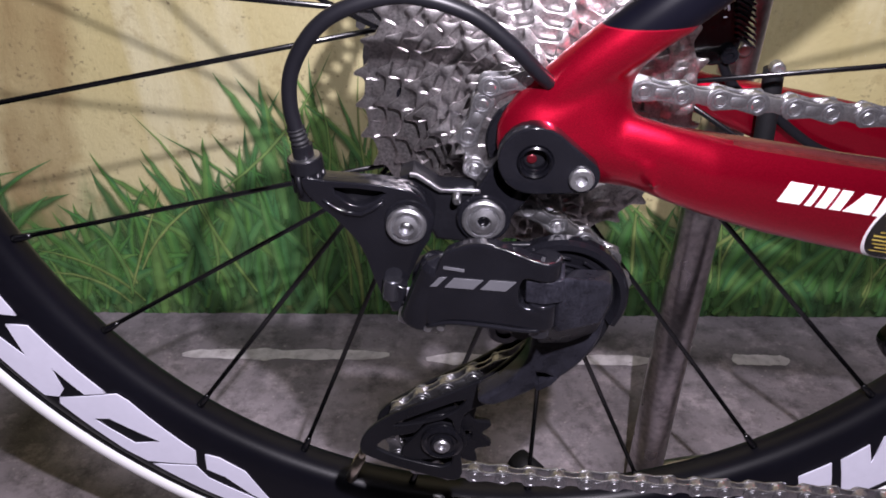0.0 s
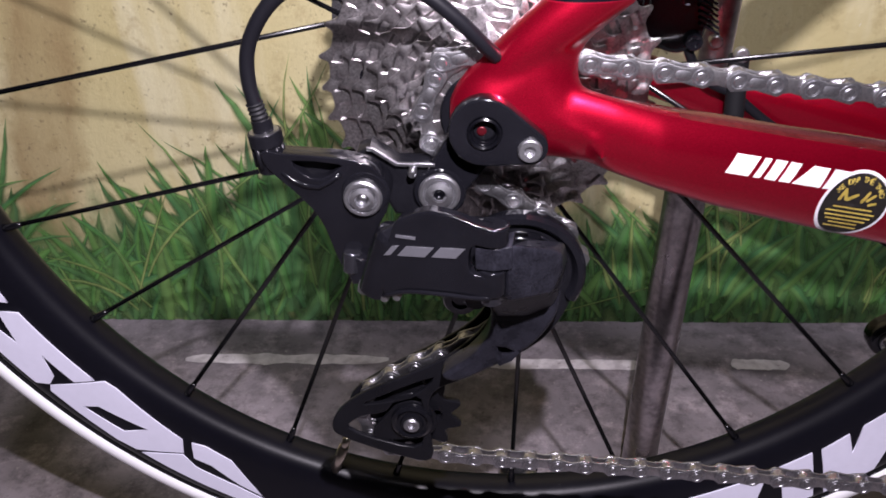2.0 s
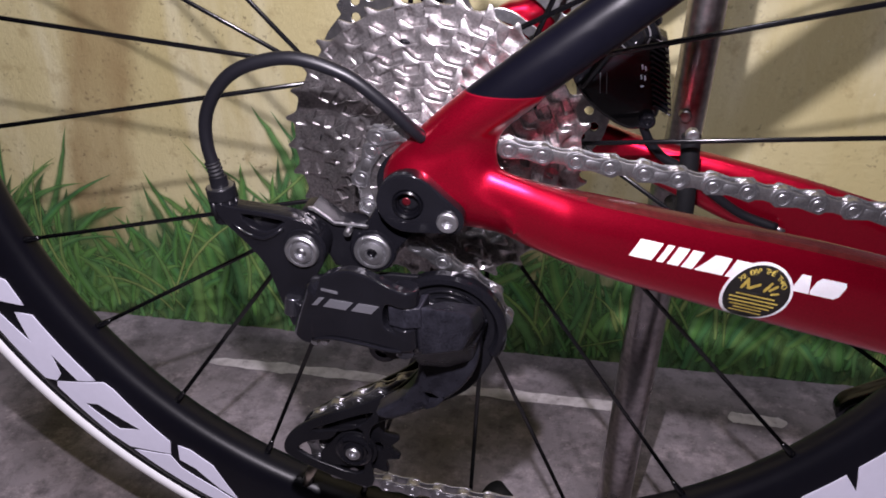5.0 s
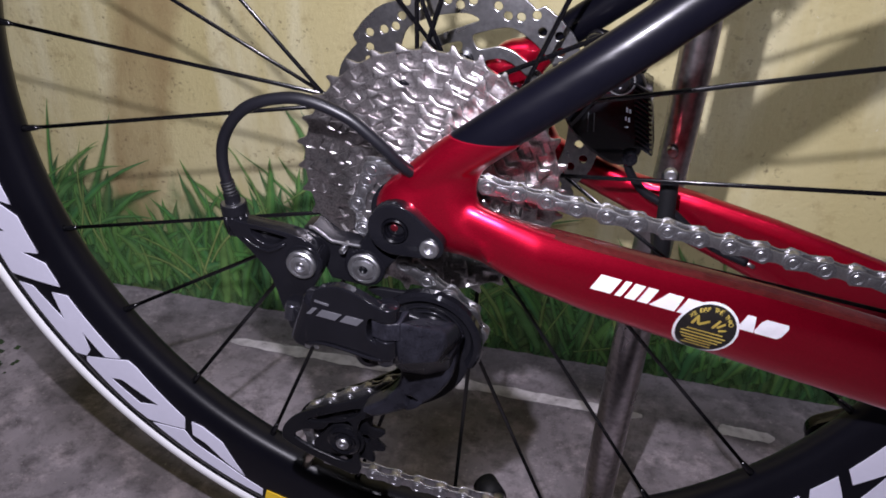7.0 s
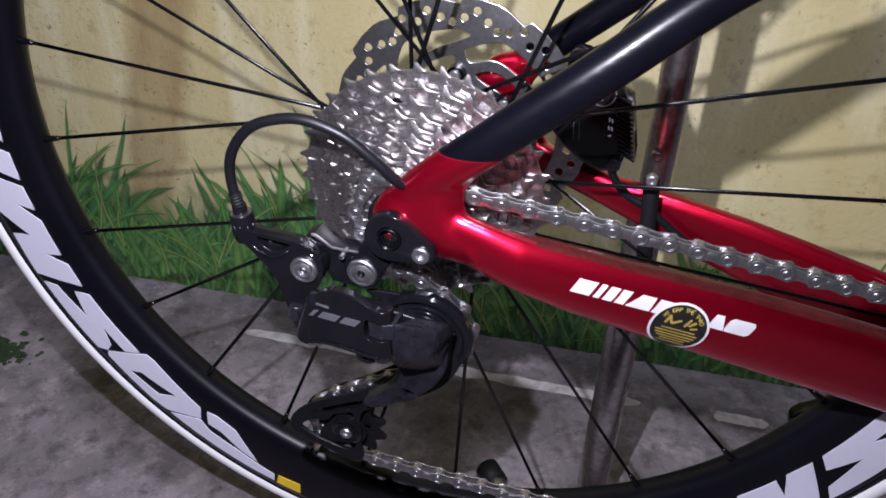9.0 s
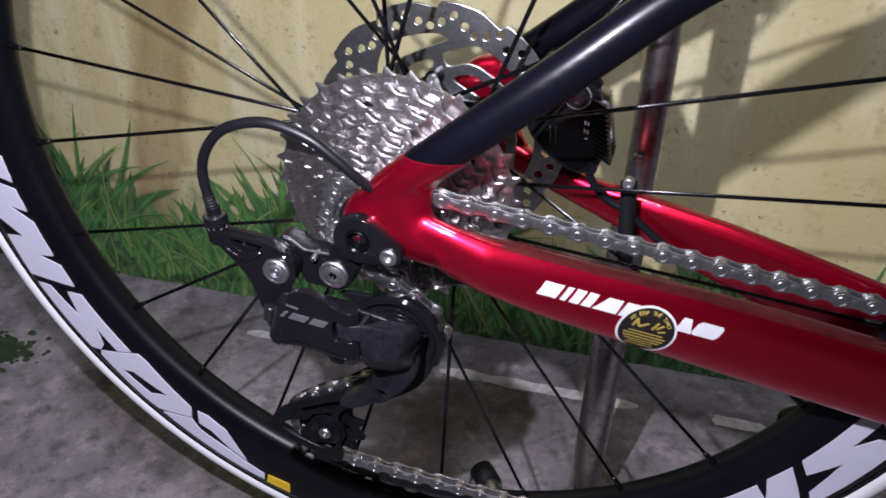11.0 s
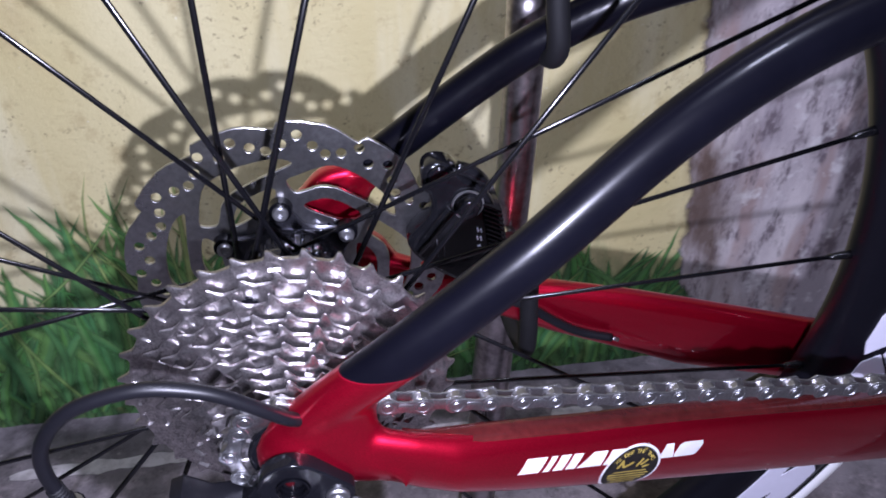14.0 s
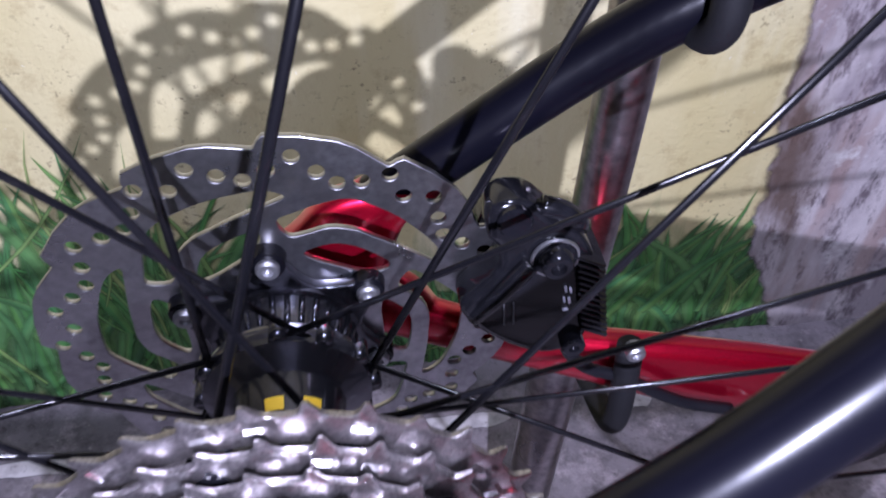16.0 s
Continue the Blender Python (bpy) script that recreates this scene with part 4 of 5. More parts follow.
for k in range(12):
    a = 2 * math.pi * k / 12
    for r, y in ((27.2, -19), (25.4, 20.5)):
        part("spoke_seat", disc(r * math.cos(a), r * math.sin(a), [(2.6, y - 3.4), (2.6, y + 3.4), (0.2, y + 3.5)], 8), HUB_GLOSS, hub)

# splined ring that carries the rotor
for k in range(30):
    a = 2 * math.pi * k / 30
    part("spline", tube([(18.2 * math.cos(a), 27, 18.2 * math.sin(a)), (21.4 * math.cos(a), 37.5, 21.4 * math.sin(a))], 1.1, 6, 0), HUB_GLOSS, hub)
part("spline_ring", crease(lathe([(17, 26), (18.4, 26.4), (21.6, 37.8), (23.4, 38.4), (23.4, 40), (17, 40)], 60)), HUB_GLOSS, hub)

# ---- brake rotor and caliper ----
def rotor_edge():
    """Twelve shallow ramps round the rim, each ending in a short step."""
    pts = []
    for k in range(12):
        base = 30 * k + 28.5
        for a, r in ((0.3, 71.3), (4, 72.4), (8.5, 74.1), (12.5, 75.0), (20, 75.3), (27.6, 75.3), (28.8, 73.6), (29.6, 71.5)):
            pts.append((r * math.cos(radians(base + a)), r * math.sin(radians(base + a))))
    return pts


rotor_loops = [rotor_edge()]


def turned(points, base):
    return [(r * math.cos(radians(base + a)), r * math.sin(radians(base + a))) for r, a in points]


for k in range(6):
    base = 60 * k + 18
    for a, r in ((2.2, 68.6), (8, 64.0), (14.2, 61.2), (20, 64.2), (26, 68.8), (32.5, 64.2), (39, 69.0), (44.4, 63.8), (50.2, 61.2), (56, 64.0)):
        rotor_loops.append([(x, z) for x, z in circle(*turned([(r, a)], base)[0], 2.35, 14)])
    # a long slot under the ring, and a closed window between the thin arm and the carrier
    base = 60 * k - 1.7
    rotor_loops.append(rounded(turned([(56.6, 65), (56.9, 55), (56.9, 45), (57.0, 31), (54.6, 23.5), (51.5, 29), (48.4, 40), (46.8, 50), (46.4, 58), (44.6, 67), (40.8, 75), (39.6, 82), (45.5, 86.5), (48.8, 80), (52.6, 73)], base), 3))
    rotor_loops.append(rounded(turned([(33, 74), (36.5, 68), (39.6, 60), (41.0, 50), (42.2, 37), (40.5, 33.5), (36, 36), (33, 42), (31.4, 52), (31, 66)], base), 3))
rotor_loops.append(circle(0, 0, 22, 40))
rotor = part("brake_rotor", crease(plate(rotor_loops, 32.9, 34.9, 0.3)), ROTOR, label="drilled steel disc brake rotor with wavy edge")
rotor.location = (-0.0005, 0.0115, 0)
rotor.rotation_euler = (0, radians(-1.7), 0)
part("rotor_carrier", crease(plate([rounded([(r * math.cos(radians(30 * i + 1)), r * math.sin(radians(30 * i + 1))) for i, r in enumerate((24, 36.5) * 6)], 5), circle(0, 0, 17, 32)], 28.5, 32.7, 0.8, 2)), HUB_GLOSS, rotor, "black scalloped rotor carrier")
for k in range(6):
    a = radians(91 + 60 * k)
    x, z = 32 * math.cos(a), 32 * math.sin(a)
    part("rotor_bolt", crease(disc(x, z, [(3.6, 31), (3.6, 26.6), (3.0, 25.8), (1.7, 25.8), (1.5, 27.2), (0.2, 27.2)], 20)), BOLT, rotor, "silver star bolt")
    part("bolt_boss", crease(disc(x, z, [(5.6, 33), (5.2, 28.6), (4.6, 28.0), (0.2, 28.0)], 20)), BLACK_GLOSS, rotor)

caliper = part("brake_caliper", crease(plate([rounded([(57, 48), (57, 57), (61, 61), (69, 60), (76, 53), (84, 47), (91, 34), (95, 22), (93, 8), (89, -4), (77, -7), (62, 2), (52, 13), (50, 22), (60, 34), (60, 44)], 4)], 17, 30, 2.6, 3)), CALIPER, label="black hydraulic brake caliper with cooling fins")
caliper.location = (0.0045, 0.0145, -0.0055)
part("caliper_half", crease(plate([rounded([(58, 36), (64, 44), (74, 42), (84, 30), (90, 16), (88, -4), (76, -12), (58, -2), (54, 12), (58, 26)], 4)], 37.5, 50, 2.4, 3)), CALIPER, caliper)
part("caliper_bridge", crease(plate([rounded([(66, 48), (76, 46), (88, 30), (92, 10), (87, -4), (80, 2), (82, 18), (74, 36)], 4)], 26, 42, 1.6, 2)), CALIPER, caliper)
part("bleed_cap", crease(disc(64, 55, [(5.0, 24), (5.2, 15.5), (4.4, 14.6), (0.2, 14.6)], 22)), BLACK_ANODISED, caliper, "grey cap on the caliper")
bolt = part("caliper_bolt", crease(disc(76.8, 39.6, [(7.2, 20), (7.2, 16.2), (6.6, 15.2), (5.4, 14.6), (4.6, 11.2), (4.0, 10.6), (2.4, 10.6), (2.2, 12.6), (0.2, 12.6)], 28)), CALIPER, caliper, "glossy black hex bolt in a bright ring")
part("bolt_ring", crease(lathe([(7.2, 16.4), (7.5, 15.8), (7.2, 15.0), (6.7, 15.0), (6.6, 15.8)], 32, (76.8, 39.6), closed=True)), BOLT, bolt, "thin bright ring")
part("caliper_bolt", crease(disc(86.5, -1, [(4.0, 18), (4.0, 13.8), (3.4, 13.0), (1.8, 13.0), (1.6, 14.4), (0.2, 14.4)], 20)), BLACK_ANODISED, caliper, "small black screw")
part("caliper_ridge", tube([(72, 20, 57), (78, 19, 55), (83, 20, 50), (86, 24, 44)], 3.2, 14, 5), CALIPER, caliper)
part("caliper_shoulder", tube([(54, 18.5, 14), (60, 16.0, 24), (66, 15.4, 33), (70, 16, 38)], 3.0, 14, 5), CALIPER, caliper)
for k in range(13):
    x0, z0 = 83.0 + 0.42 * k, 39 - 2.7 * k
    part("fin", crease(plate([[(x0, z0), (x0 + 0.9, z0 + 0.8), (x0 + 9.6, z0 - 4.0), (x0 + 9.0, z0 - 5.0)]], 14.6, 40, 0.2)), CALIPER, caliper)
for k, (x0, z0, w, h) in enumerate(((81.6, 23.4, 0.8, 2.4), (83.2, 23.0, 0.7, 2.0), (81.6, 18.8, 0.7, 2.2), (83.2, 18.2, 0.8, 2.4), (82.0, 15.0, 1.5, 0.7))):
    part("caliper_print", plate([[(x0, z0), (x0 + w, z0 + 0.3), (x0 + w - 0.4, z0 + h), (x0 - 0.4, z0 + h - 0.3)]], 16.0, 16.9, 0.05), DECAL, caliper, "small pale printed mark")
for k in range(2):
    part("caliper_print", plate([[(62.5 + 3 * k, 21), (63.0 + 3 * k, 21), (63.6 + 3 * k, 11), (63.1 + 3 * k, 11)]], 16.2, 16.9, 0.05), SILVER_INK, caliper, "faint grey printed line")
part("brake_hose", tube([(87, 34, -4.5), (93, 34, -18), (101, 34, -27), (113, 34, -33.5), (129, 34, -46.5), (143, 34, -55.5), (160, 33, -61)], 2.3, 12), HOUSING, label="black brake hose along the chain stay")
part("hose_end", tube([(159.5, 33, -60.8), (164, 33, -63)], 1.2, 8, 0), BOLT, label="bare cable tip")

# ---- cassette ----
cassette = part("cassette", crease(lathe([(13, -70.5), (15.6, -70.5), (16.4, -69.6), (16.4, -66), (16, -66), (16, -34), (13, -34)], 60)), BLACK_ANODISED, label="nickel plated eleven speed cassette")
COGS = [11, 12, 13, 14, 16, 18, 20, 22, 25, 28, 32]


def sprocket(teeth, y, seed):
    """A toothed ring with chamfered, slightly twisted teeth and pressed shifting ramps below them."""
    rnd_s = random.Random(seed)
    pitch = teeth * 12.7 / (2 * math.pi)
    root, tip = pitch - 2.6, pitch + 1.9
    prof = [(0.0, 0.0), (0.13, 0.01), (0.23, 0.06), (0.31, 0.22), (0.37, 0.52), (0.42, 0.85), (0.46, 1.0), (0.53, 1.0), (0.57, 0.84), (0.63, 0.46), (0.70, 0.18), (0.79, 0.04)]
    m = len(prof)
    verts, faces = [], []
    radii = 7
    for i in range(teeth):
        twist, ramp, cut = rnd_s.uniform(-0.30, 0.30), rnd_s.choice((0.0, 0.6, 0.9, 1.2)), rnd_s.choice((1, 1, 1, 0.86, 0.74))
        for k, (f, h) in enumerate(prof):
            a = 2 * math.pi * (i + f + 0.11 * h) / teeth
            r3 = root + (tip - root) * h * cut
            rows = [(root - 9, 0.80), (root - 5.2, 0.80), (root - 4.2, 0.80), (root - 1.6, 0.80), (root - 0.6, 0.84), (root + (r3 - root) * 0.55, 0.80), (r3, 0.72 - 0.34 * h)]
            for n_r, (r, half) in enumerate(rows):
                lift = 0.0
                if n_r in (2, 3):
                    lift = ramp * (0.80 if 0.2 < f < 0.7 else -0.1)
                tw = twist * (h if n_r >= 5 else 0) * (1 if n_r == 6 else 0.5)
                verts += [(r * math.cos(a), y - half + lift + tw, r * math.sin(a)), (r * math.cos(a), y + half + tw * 0.6, r * math.sin(a))]
    total = teeth * m
    idx = lambda c, rr, s: ((c % total) * radii + rr) * 2 + s
    for c in range(total):
        for rr in range(radii - 1):
            faces.append((idx(c, rr, 0), idx(c, rr + 1, 0), idx(c + 1, rr + 1, 0), idx(c + 1, rr, 0)))
            faces.append((idx(c, rr, 1), idx(c + 1, rr, 1), idx(c + 1, rr + 1, 1), idx(c, rr + 1, 1)))
        faces.append((idx(c, radii - 1, 0), idx(c, radii - 1, 1), idx(c + 1, radii - 1, 1), idx(c + 1, radii - 1, 0)))
        faces.append((idx(c, 0, 0), idx(c + 1, 0, 0), idx(c + 1, 0, 1), idx(c, 0, 1)))
    return meshed("sprocket", verts, faces)


for k, teeth in enumerate(COGS):
    cog = part("sprocket", crease(sprocket(teeth, -68.0 + 3.45 * k, 20 + k), 34), NICKEL, cassette)
    cog.rotation_euler = (0, radians((0, 7, 13, 4, 9, 3, 11, 6, 2, 8, 5)[k]), 0)
for k in range(5):
    a = 2 * math.pi * k / 5 + 0.3
    part("carrier_arm", crease(plate([capsule(17 * math.cos(a), 17 * math.sin(a), 6, 46 * math.cos(a + 0.25), 46 * math.sin(a + 0.25), 4)], -38, -31.5, 0.6)), BLACK_ANODISED, cassette)
part("lockring", crease(lathe([(9, -71.0), (14.2, -71.6), (15.8, -71.0), (15.8, -70.0)], 48)), BLACK_ANODISED, cassette, "serrated black lockring")

# ---- chain ----
# wheels that the chain runs round, in its direction of travel: centre, radius and sense of turning (1 anticlockwise)
RUN = [((0, 0), 22.54, 1), ((13.2, -62.4), 21.8, -1), ((-34.5, -141.5), 22.8, 1), ((395, -121), 87.0, 1)]


def tangent(a, b):
    (ca, ra, sa), (cb, rb, sb) = a, b
    d, k = Vector(cb) - Vector(ca), sb * rb - sa * ra
    far = math.sqrt(d.length_squared - k * k)
    way = Vector((far * d.x + k * d.y, far * d.y - k * d.x)) / d.length_squared
    left = Vector((-way.y, way.x))
    return Vector(ca) - sa * ra * left, Vector(cb) - sb * rb * left


joins = [tangent(RUN[i], RUN[(i + 1) % 4]) for i in range(4)]
way_points = []
for i, (centre, r, sense) in enumerate(RUN):
    start, end = joins[i - 1][1] - Vector(centre), joins[i][0] - Vector(centre)
    a0, a1 = math.atan2(start.y, start.x), math.atan2(end.y, end.x)
    turn = (a1 - a0) * sense % (2 * math.pi)
    n = max(4, int(turn * r / 0.6))
    way_points += [Vector(centre) + r * Vector((math.cos(a0 + sense * turn * k / n), math.sin(a0 + sense * turn * k / n))) for k in range(n + 1)]
    p, q = joins[i]
    n = max(2, int((q - p).length / 2))
    way_points += [p.lerp(q, k / n) for k in range(1, n)]
# begin at the pin high on the smallest sprocket
first = min(range(len(way_points)), key=lambda i: (way_points[i] - Vector((-6.8, 21.6))).length)
way_points = way_points[first:] + way_points[:first]
pins, last = [way_points[0]], way_points[0]
for p in way_points[1:]:
    if (p - last).length >= 12.7:
        q = last + (p - last).normalized() * 12.7
        pins.append(q)
        last = q
if len(pins) % 2:
    pins.pop()


def chain_y(p):
    return -68.0 + max(0, p.x) * 0.029


def link_outline(r, waist, gap=12.7):
    pts = []
    for c, s in ((gap, 1), (0, -1)):
        for k in range(9):
            a = radians(-70 + 140 * k / 8)
            pts.append((c + s * r * math.cos(a), s * r * math.sin(a)))
        pts.append((gap / 2, s * waist))
    return pts


outer_plate, inner_plate = link_outline(4.25, 2.6), link_outline(4.05, 2.5)
press = rounded([(3.8, -1.3), (6.35, -1.7), (8.9, -1.3), (8.9, 1.3), (6.35, 1.7), (3.8, 1.3)], 2)
rivet = lambda x: [disc(x, 0, [(1.75, 3.0), (1.75, -3.1), (1.55, -3.28), (0.1, -3.32)], 12)]
boss = lambda x: [lathe([(3.3, -2.62), (3.1, -3.15), (2.6, -3.15), (2.3, -2.6)], 14, (x, 0), closed=True)]
def welded(base, added):
    """Overlapping solids joined into one closed skin."""
    ob, tool = new("scratch", merged(base)), new("tool", merged(added))
    cutter = ob.modifiers.new("join", "BOOLEAN")
    cutter.operation, cutter.solver, cutter.object = "UNION", "EXACT", tool
    out = grabbed(ob)
    bpy.data.objects.remove(tool)
    return out


def roller(x):
    return disc(x, 0, [(3.7, 1.3), (3.7, -1.3), (0.1, -1.3)], 14)


outer_mesh = crease(welded([plate([outer_plate], -2.85, -1.95, 0.25), plate([outer_plate], 1.95, 2.85, 0.25)], rivet(0) + rivet(12.7) + boss(0) + boss(12.7) + [plate([press], -2.98, -2.7, 0.05)]))
inner_mesh = crease(welded([plate([inner_plate], -1.9, -1.15, 0.25), plate([inner_plate], 1.15, 1.9, 0.25)], [roller(0), roller(12.7)]))
for me, mat in ((outer_mesh, PLATE_STEEL), (inner_mesh, CHAIN_STEEL)):
    me.materials.clear()
    me.materials.append(mat)
    me.polygons.foreach_set("use_smooth", [True] * len(me.polygons))
chain = tagged(new("chain"), "oiled silver bicycle chain on the smallest sprocket")
chain.parent = bicycle
for i, p in enumerate(pins):
    q = pins[(i + 1) % len(pins)]
    d = q - p
    outer = i % 2 == 1
    ob = new("outer_link" if outer else "inner_link", outer_mesh if outer else inner_mesh)
    ob.parent = chain
    yaw = math.atan2(chain_y(q) - chain_y(p), 12.7)
    ob.matrix_local = Matrix.Translation((p.x * 0.001, chain_y(p) * 0.001, p.y * 0.001)) @ Matrix.Rotation(-math.atan2(d.y, d.x), 4, "Y") @ Matrix.Rotation(yaw, 4, "Z")
ring_loops = [[(395 + x, -121 + z) for x, z in toothed(43, 83.6, 90.0)]] + [circle(395, -121, 62, 48)]
part("chainring", crease(plate(ring_loops, -57.4, -54.6, 0.6)), BLACK_ANODISED, label="black chainring with worn teeth")

# far crank arm, pointing back
crank = part("crank_arm", crease(plate([capsule(395, -121, 19, 241, -211, 12.5), circle(395, -121, 8, 24), circle(241.5, -211, 6.4, 20)], 76, 90, 3.5, 3)), BLACK_ANODISED, label="black crank arm with a pedal thread")
part("thread_ring", crease(lathe([(6.4, 88), (6.4, 75), (7.4, 74.6), (7.4, 76.4)], 24, (241.5, -211))), BOLT, crank, "bare metal thread")

# ---- prints and sticker on the drive-side stay ----
U = Vector((1, 0.197, -0.275)).normalized()
NRM = Vector((0.197, -1, 0)).normalized()
NRM = (NRM - U * NRM.dot(U)).normalized()
V = U.cross(NRM) * -1
V = V if V.z > 0 else -V
FACE = Matrix(((U.x, V.x, NRM.x, 0), (U.y, V.y, NRM.y, 0), (U.z, V.z, NRM.z, 0), (0, 0, 0, 1)))


STAY_SKIN = BVHTree.FromPolygons([v.co.copy() for v in drive_stays.vertices], [tuple(p.vertices) for p in drive_stays.polygons])


def laid(me, lift):
    """Lays a flat mesh on the skin of the stay, lift millimetres above it."""
    bm = bmesh.new()
    bm.from_mesh(me)
    bmesh.ops.triangulate(bm, faces=bm.faces)
    for _ in range(4):
        long = [e for e in bm.edges if e.calc_length() > 0.0022]
        if not long:
            break
        bmesh.ops.subdivide_edges(bm, edges=long, cuts=1)
        bmesh.ops.triangulate(bm, faces=bm.faces)
    for v in bm.verts:
        place = STAY_SKIN.ray_cast(v.co + NRM * 0.01, -NRM, 0.03)[0]
        if place:
            v.co = place + NRM * lift * 0.001
    bm.to_mesh(me)
    bm.free()
    return me


def on_stay(loops, lift, origin=(133.6, -67.6, -38.1)):
    """A thin print on the stay: outlines in millimetres along and across it."""
    me = plate(loops, -0.01, 0.01, 0.0)
    me.transform(Matrix.Rotation(radians(-90), 4, "X"))
    o = Vector(origin) + NRM * 0.9
    me.transform(Matrix.Translation(o * 0.001) @ FACE)
    return laid(me, lift)


LIFT = 0.08


def slanted(x, width, loops, base=0.0, height=7.5, slant=0.33):
    return [[(x + px * width + (py * height) * slant, base + py * height) for px, py in loop] for loop in loops]


BLOCK = [(0, 0), (1, 0), (1, 1), (0, 1)]
NOTCH = {
    "slot": [BLOCK],
    "bar": [BLOCK],
    "cut": [[(0, 0), (0.44, 0), (0.44, 1), (0, 1)], [(0.56, 0), (1, 0), (1, 1), (0.56, 1)]],
    "wedge": [[(0, 0), (1, 0), (0.92, 1), (0.34, 1)]],
    "step": [[(0, 0), (1, 0), (0.46, 1), (0, 1)]],
    "ring": [[(0.10, 0), (0.90, 0), (1, 0.2), (1, 0.8), (0.90, 1), (0.10, 1), (0, 0.8), (0, 0.2)]],
}
X0, B0 = -55.0, 6.5
for key, x, width in (("slot", 0, 9.2), ("bar", 11.0, 2.8), ("cut", 15.4, 10.4), ("wedge", 26.6, 11.6), ("slot", 39.2, 9.0), ("step", 66.5, 8.2), ("ring", 74.0, 12.6)):
    drop_down = -0.0
    part("stay_print", on_stay(slanted(X0 + x, width, NOTCH[key], B0 + drop_down - 1.5), LIFT), WHITE, stays, "white slanted block printed on the stay")
sticker = part("sticker", on_stay([circle(0, 0, 14.2, 48)], LIFT + 0.04), WHITE, stays, "round black and gold shop sticker with white rim")
part("sticker_face", on_stay([circle(0, 0, 13.0, 48)], LIFT + 0.10), STICKER_BLACK, stays)


def letter(char, size):
    cu = bpy.data.curves.new("scratch", "FONT")
    cu.body, cu.size, cu.align_x = char, size * 0.001, "CENTER"
    return grabbed(new("scratch", cu))


letters = []
words = "XE ĐẠP THỂ THAO"
for i, ch in enumerate(words):
    if ch == " ":
        continue
    a = radians(90 + 57 - 114 * i / (len(words) - 1))
    me = letter(ch, 2.9)
    o = Vector((133.6, -67.6, -38.1)) + NRM * 1.2
    me.transform(Matrix.Translation(o * 0.001) @ FACE @ Matrix.Translation((0.0097 * math.cos(a), 0.0097 * math.sin(a), 0)) @ Matrix.Rotation(a - math.pi / 2, 4, "Z"))
    letters.append(laid(me, LIFT + 0.16))
part("sticker_words", merged(letters), GOLD_INK, stays, "gold words round the sticker", smooth=False)
strokes = [capsule(-7.2, 2.2, 0.7, -6.0, 6.0, 0.6, 5), capsule(-6.0, 5.8, 0.6, -4.6, 2.4, 0.6, 5), capsule(-4.0, 2.4, 0.7, -0.6, 4.6, 0.6, 5), capsule(2.2, 2.4, 0.7, 3.8, 6.0, 0.6, 5), capsule(4.2, 3.0, 0.6, 6.4, 5.2, 0.6, 5), capsule(5.6, 1.4, 0.6, 8.0, 2.2, 0.5, 5)]
for s in strokes:
    part("sticker_mark", on_stay([s], LIFT + 0.16), GOLD_INK, stays)
for k, (half, z) in enumerate(((8.2, -0.9), (10.2, -2.7), (9.6, -4.5), (8.4, -6.2), (6.0, -7.8), (6.8, -9.6))):
    part("sticker_line", on_stay([[(-half, z - 0.34), (half, z - 0.34), (half, z + 0.34), (-half, z + 0.34)]], LIFT + 0.16), GOLD_INK, stays)

# prints on the derailleur link: slanted silver blocks under a thin bar
def on_link(loops):
    return plate(loops, -110.95, -110.55, 0.04)


for x0, x1, lift in ((-13.4, -10.8, 0.0), (-8.4, 1.4, 0.5), (3.6, 12.2, 1.3)):
    part("link_print", on_link([[(x0, -35.3 + lift), (x1, -34.8 + lift), (x1 + 3.4, -30.7 + lift), (x0 + 3.4, -31.2 + lift)]]), SILVER_INK, link, "silver slanted bar")
part("link_print", on_link([[(-8.6, -27.6), (-1.6, -27.9), (-1.4, -26.8), (-8.4, -26.5)]]), SILVER_INK, link, "thin silver bar")

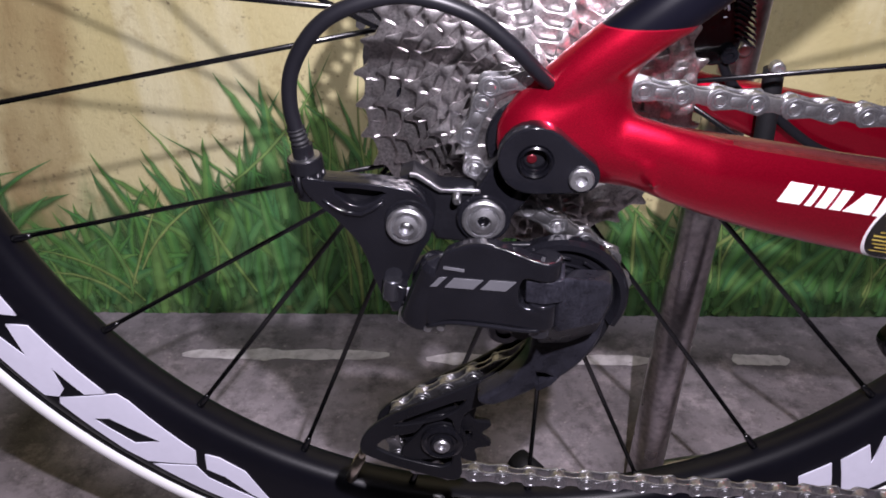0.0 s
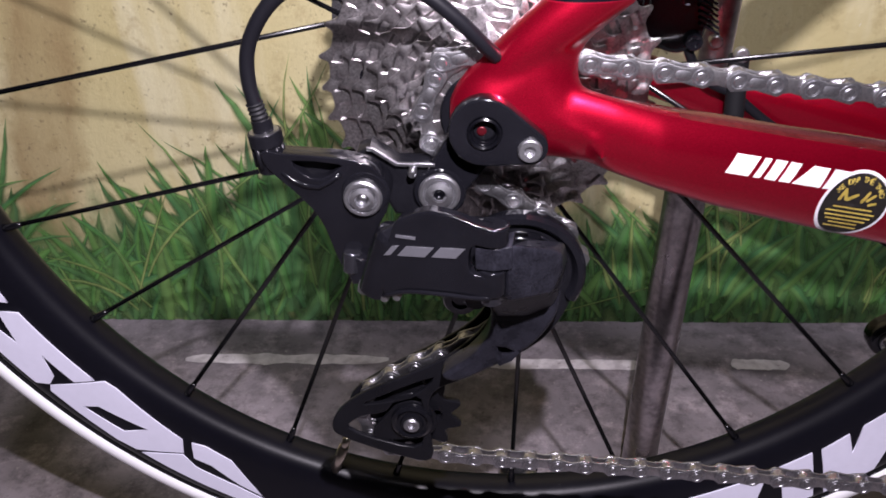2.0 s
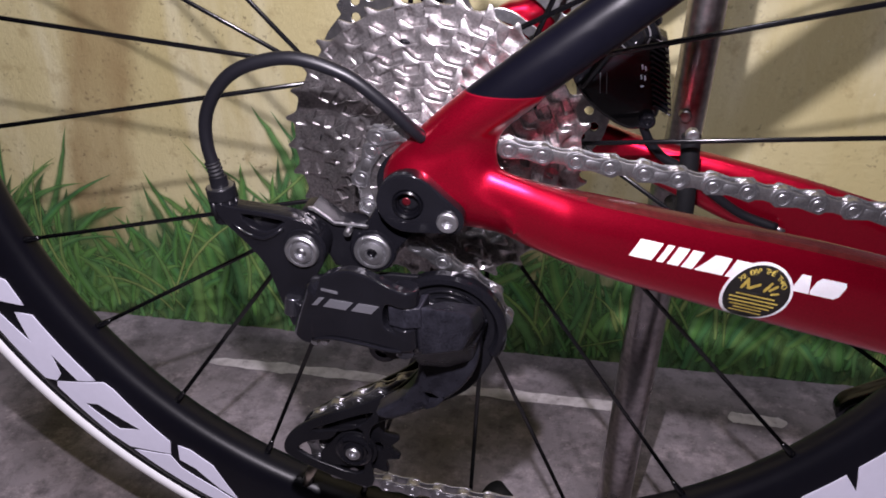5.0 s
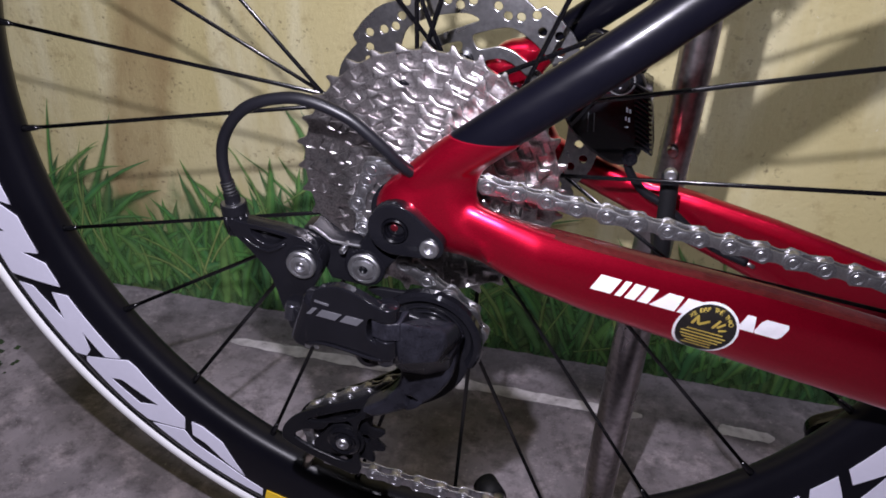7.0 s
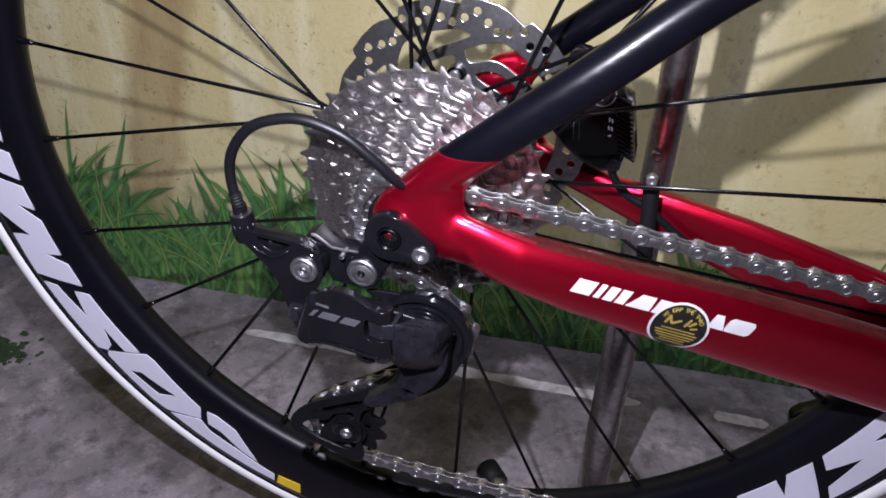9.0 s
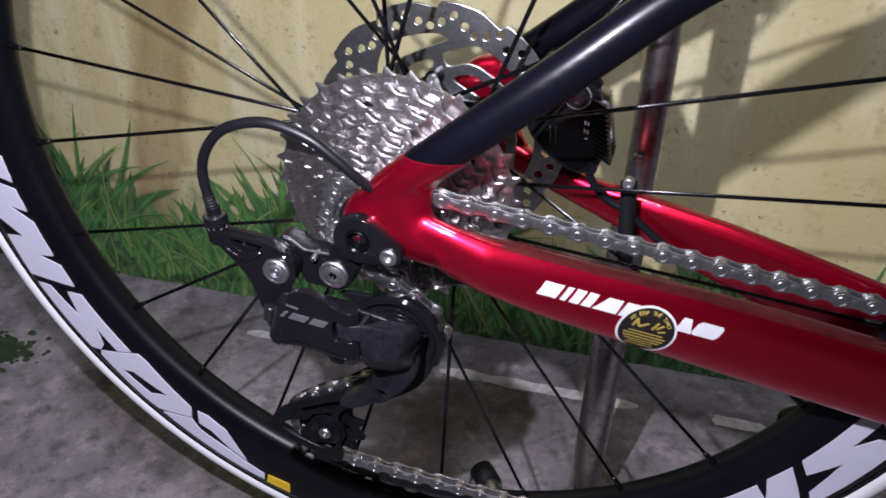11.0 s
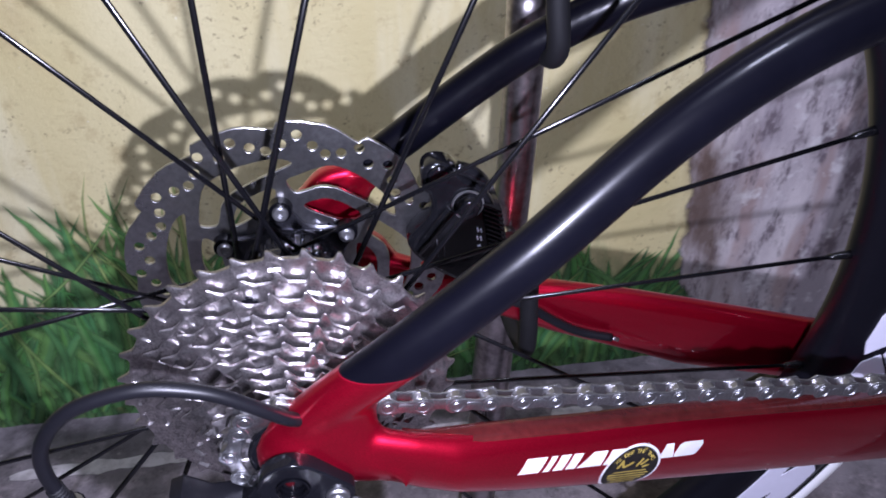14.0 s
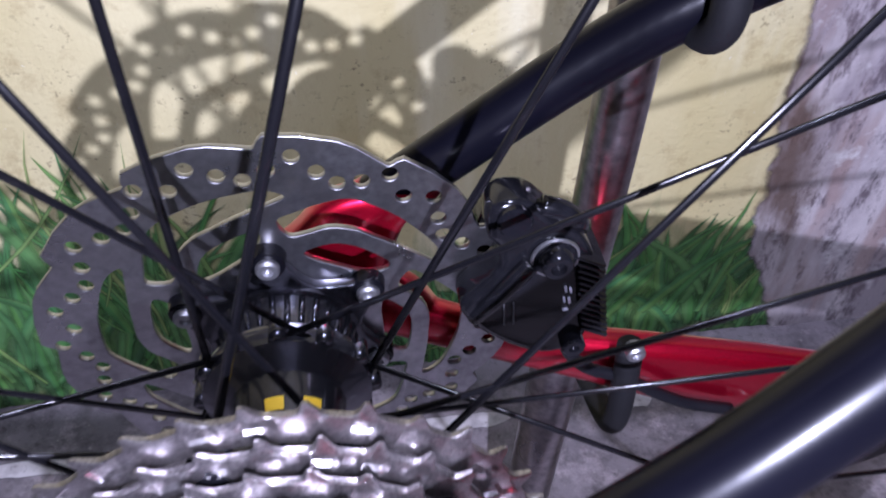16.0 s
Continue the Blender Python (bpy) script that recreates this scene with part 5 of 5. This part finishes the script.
# ---- display stand ----
stand = tagged(new("bike_stand"), "chrome tube bicycle stand with black coated hooks", "bicycle stand")
stand.location = (0.0015, 0.023, AXLE - 0.003)
part("pole", tube([(99, 75, -356), (105.6, 74, -206), (110.4, 73, -100), (112.6, 72.5, -62)], 12.2, 24, 6), CHROME, stand, "scratched chrome pole")
part("inner_pole", tube([(112.2, 72.6, -70), (114.8, 72, -28), (117.6, 71, 50), (118, 70, 112)], 9.9, 24, 6), CHROME, stand, "scratched chrome upper tube")
part("pole_top", tube([(118, 70, 108), (120, 62, 132), (120, 46, 156), (117.5, 28, 165), (115.5, 15, 158)], 9.0, 20, 6), CHROME, stand)
part("hook", tube([(115.5, 15, 159), (116, 14.5, 128), (118, 15, 108.5), (118, 19.5, 99.8), (117, 26.5, 97.2), (115.5, 34, 98.8), (114.5, 39, 103)], 4.9, 18, 6), BLACK_RUBBER, stand, "black coated hook under the seat stay")
part("hook_tip", tube([(114.6, 38.5, 102), (114.2, 40.2, 105)], 4.0, 14, 0), CHROME, stand)
part("lower_hook", tube([(111.2, 9.5, -11), (112.2, 9.5, -30), (113, 10, -52), (113.5, 17, -66), (113, 38, -72), (112, 64, -73)], 4.7, 18, 6), BLACK_RUBBER, stand, "black coated hook under the chain stay")
part("hook_bolt", crease(disc(111.2, -9.6, [(3.3, 8), (3.3, 3.8), (2.7, 3.2), (1.5, 3.2), (1.3, 4.2), (0.2, 4.2)], 18)), BOLT, stand, "silver bolt head")
part("pole_button", crease(disc(112.6, -20.5, [(3.4, 66), (3.4, 58.4), (2.6, 57.8), (0.2, 57.8)], 18)), CHROME, stand, "round spring button in the pole")
part("foot", tube([(97, 75, -356), (82, 40, -358), (58, 36, -358), (30, 66, -357.5), (16, 84, -357.5)], 8.6, 16, 6), CHROME, stand)
part("foot_cap", tube([(20, 79, -356.4), (8, 94, -356.4)], 10.4, 16, 0), BLACK_RUBBER, stand, "black rubber foot")
part("foot", tube([(97, 75, -356), (130, 90, -358), (190, 96, -358), (240, 84, -358)], 8.6, 16, 6), CHROME, stand)
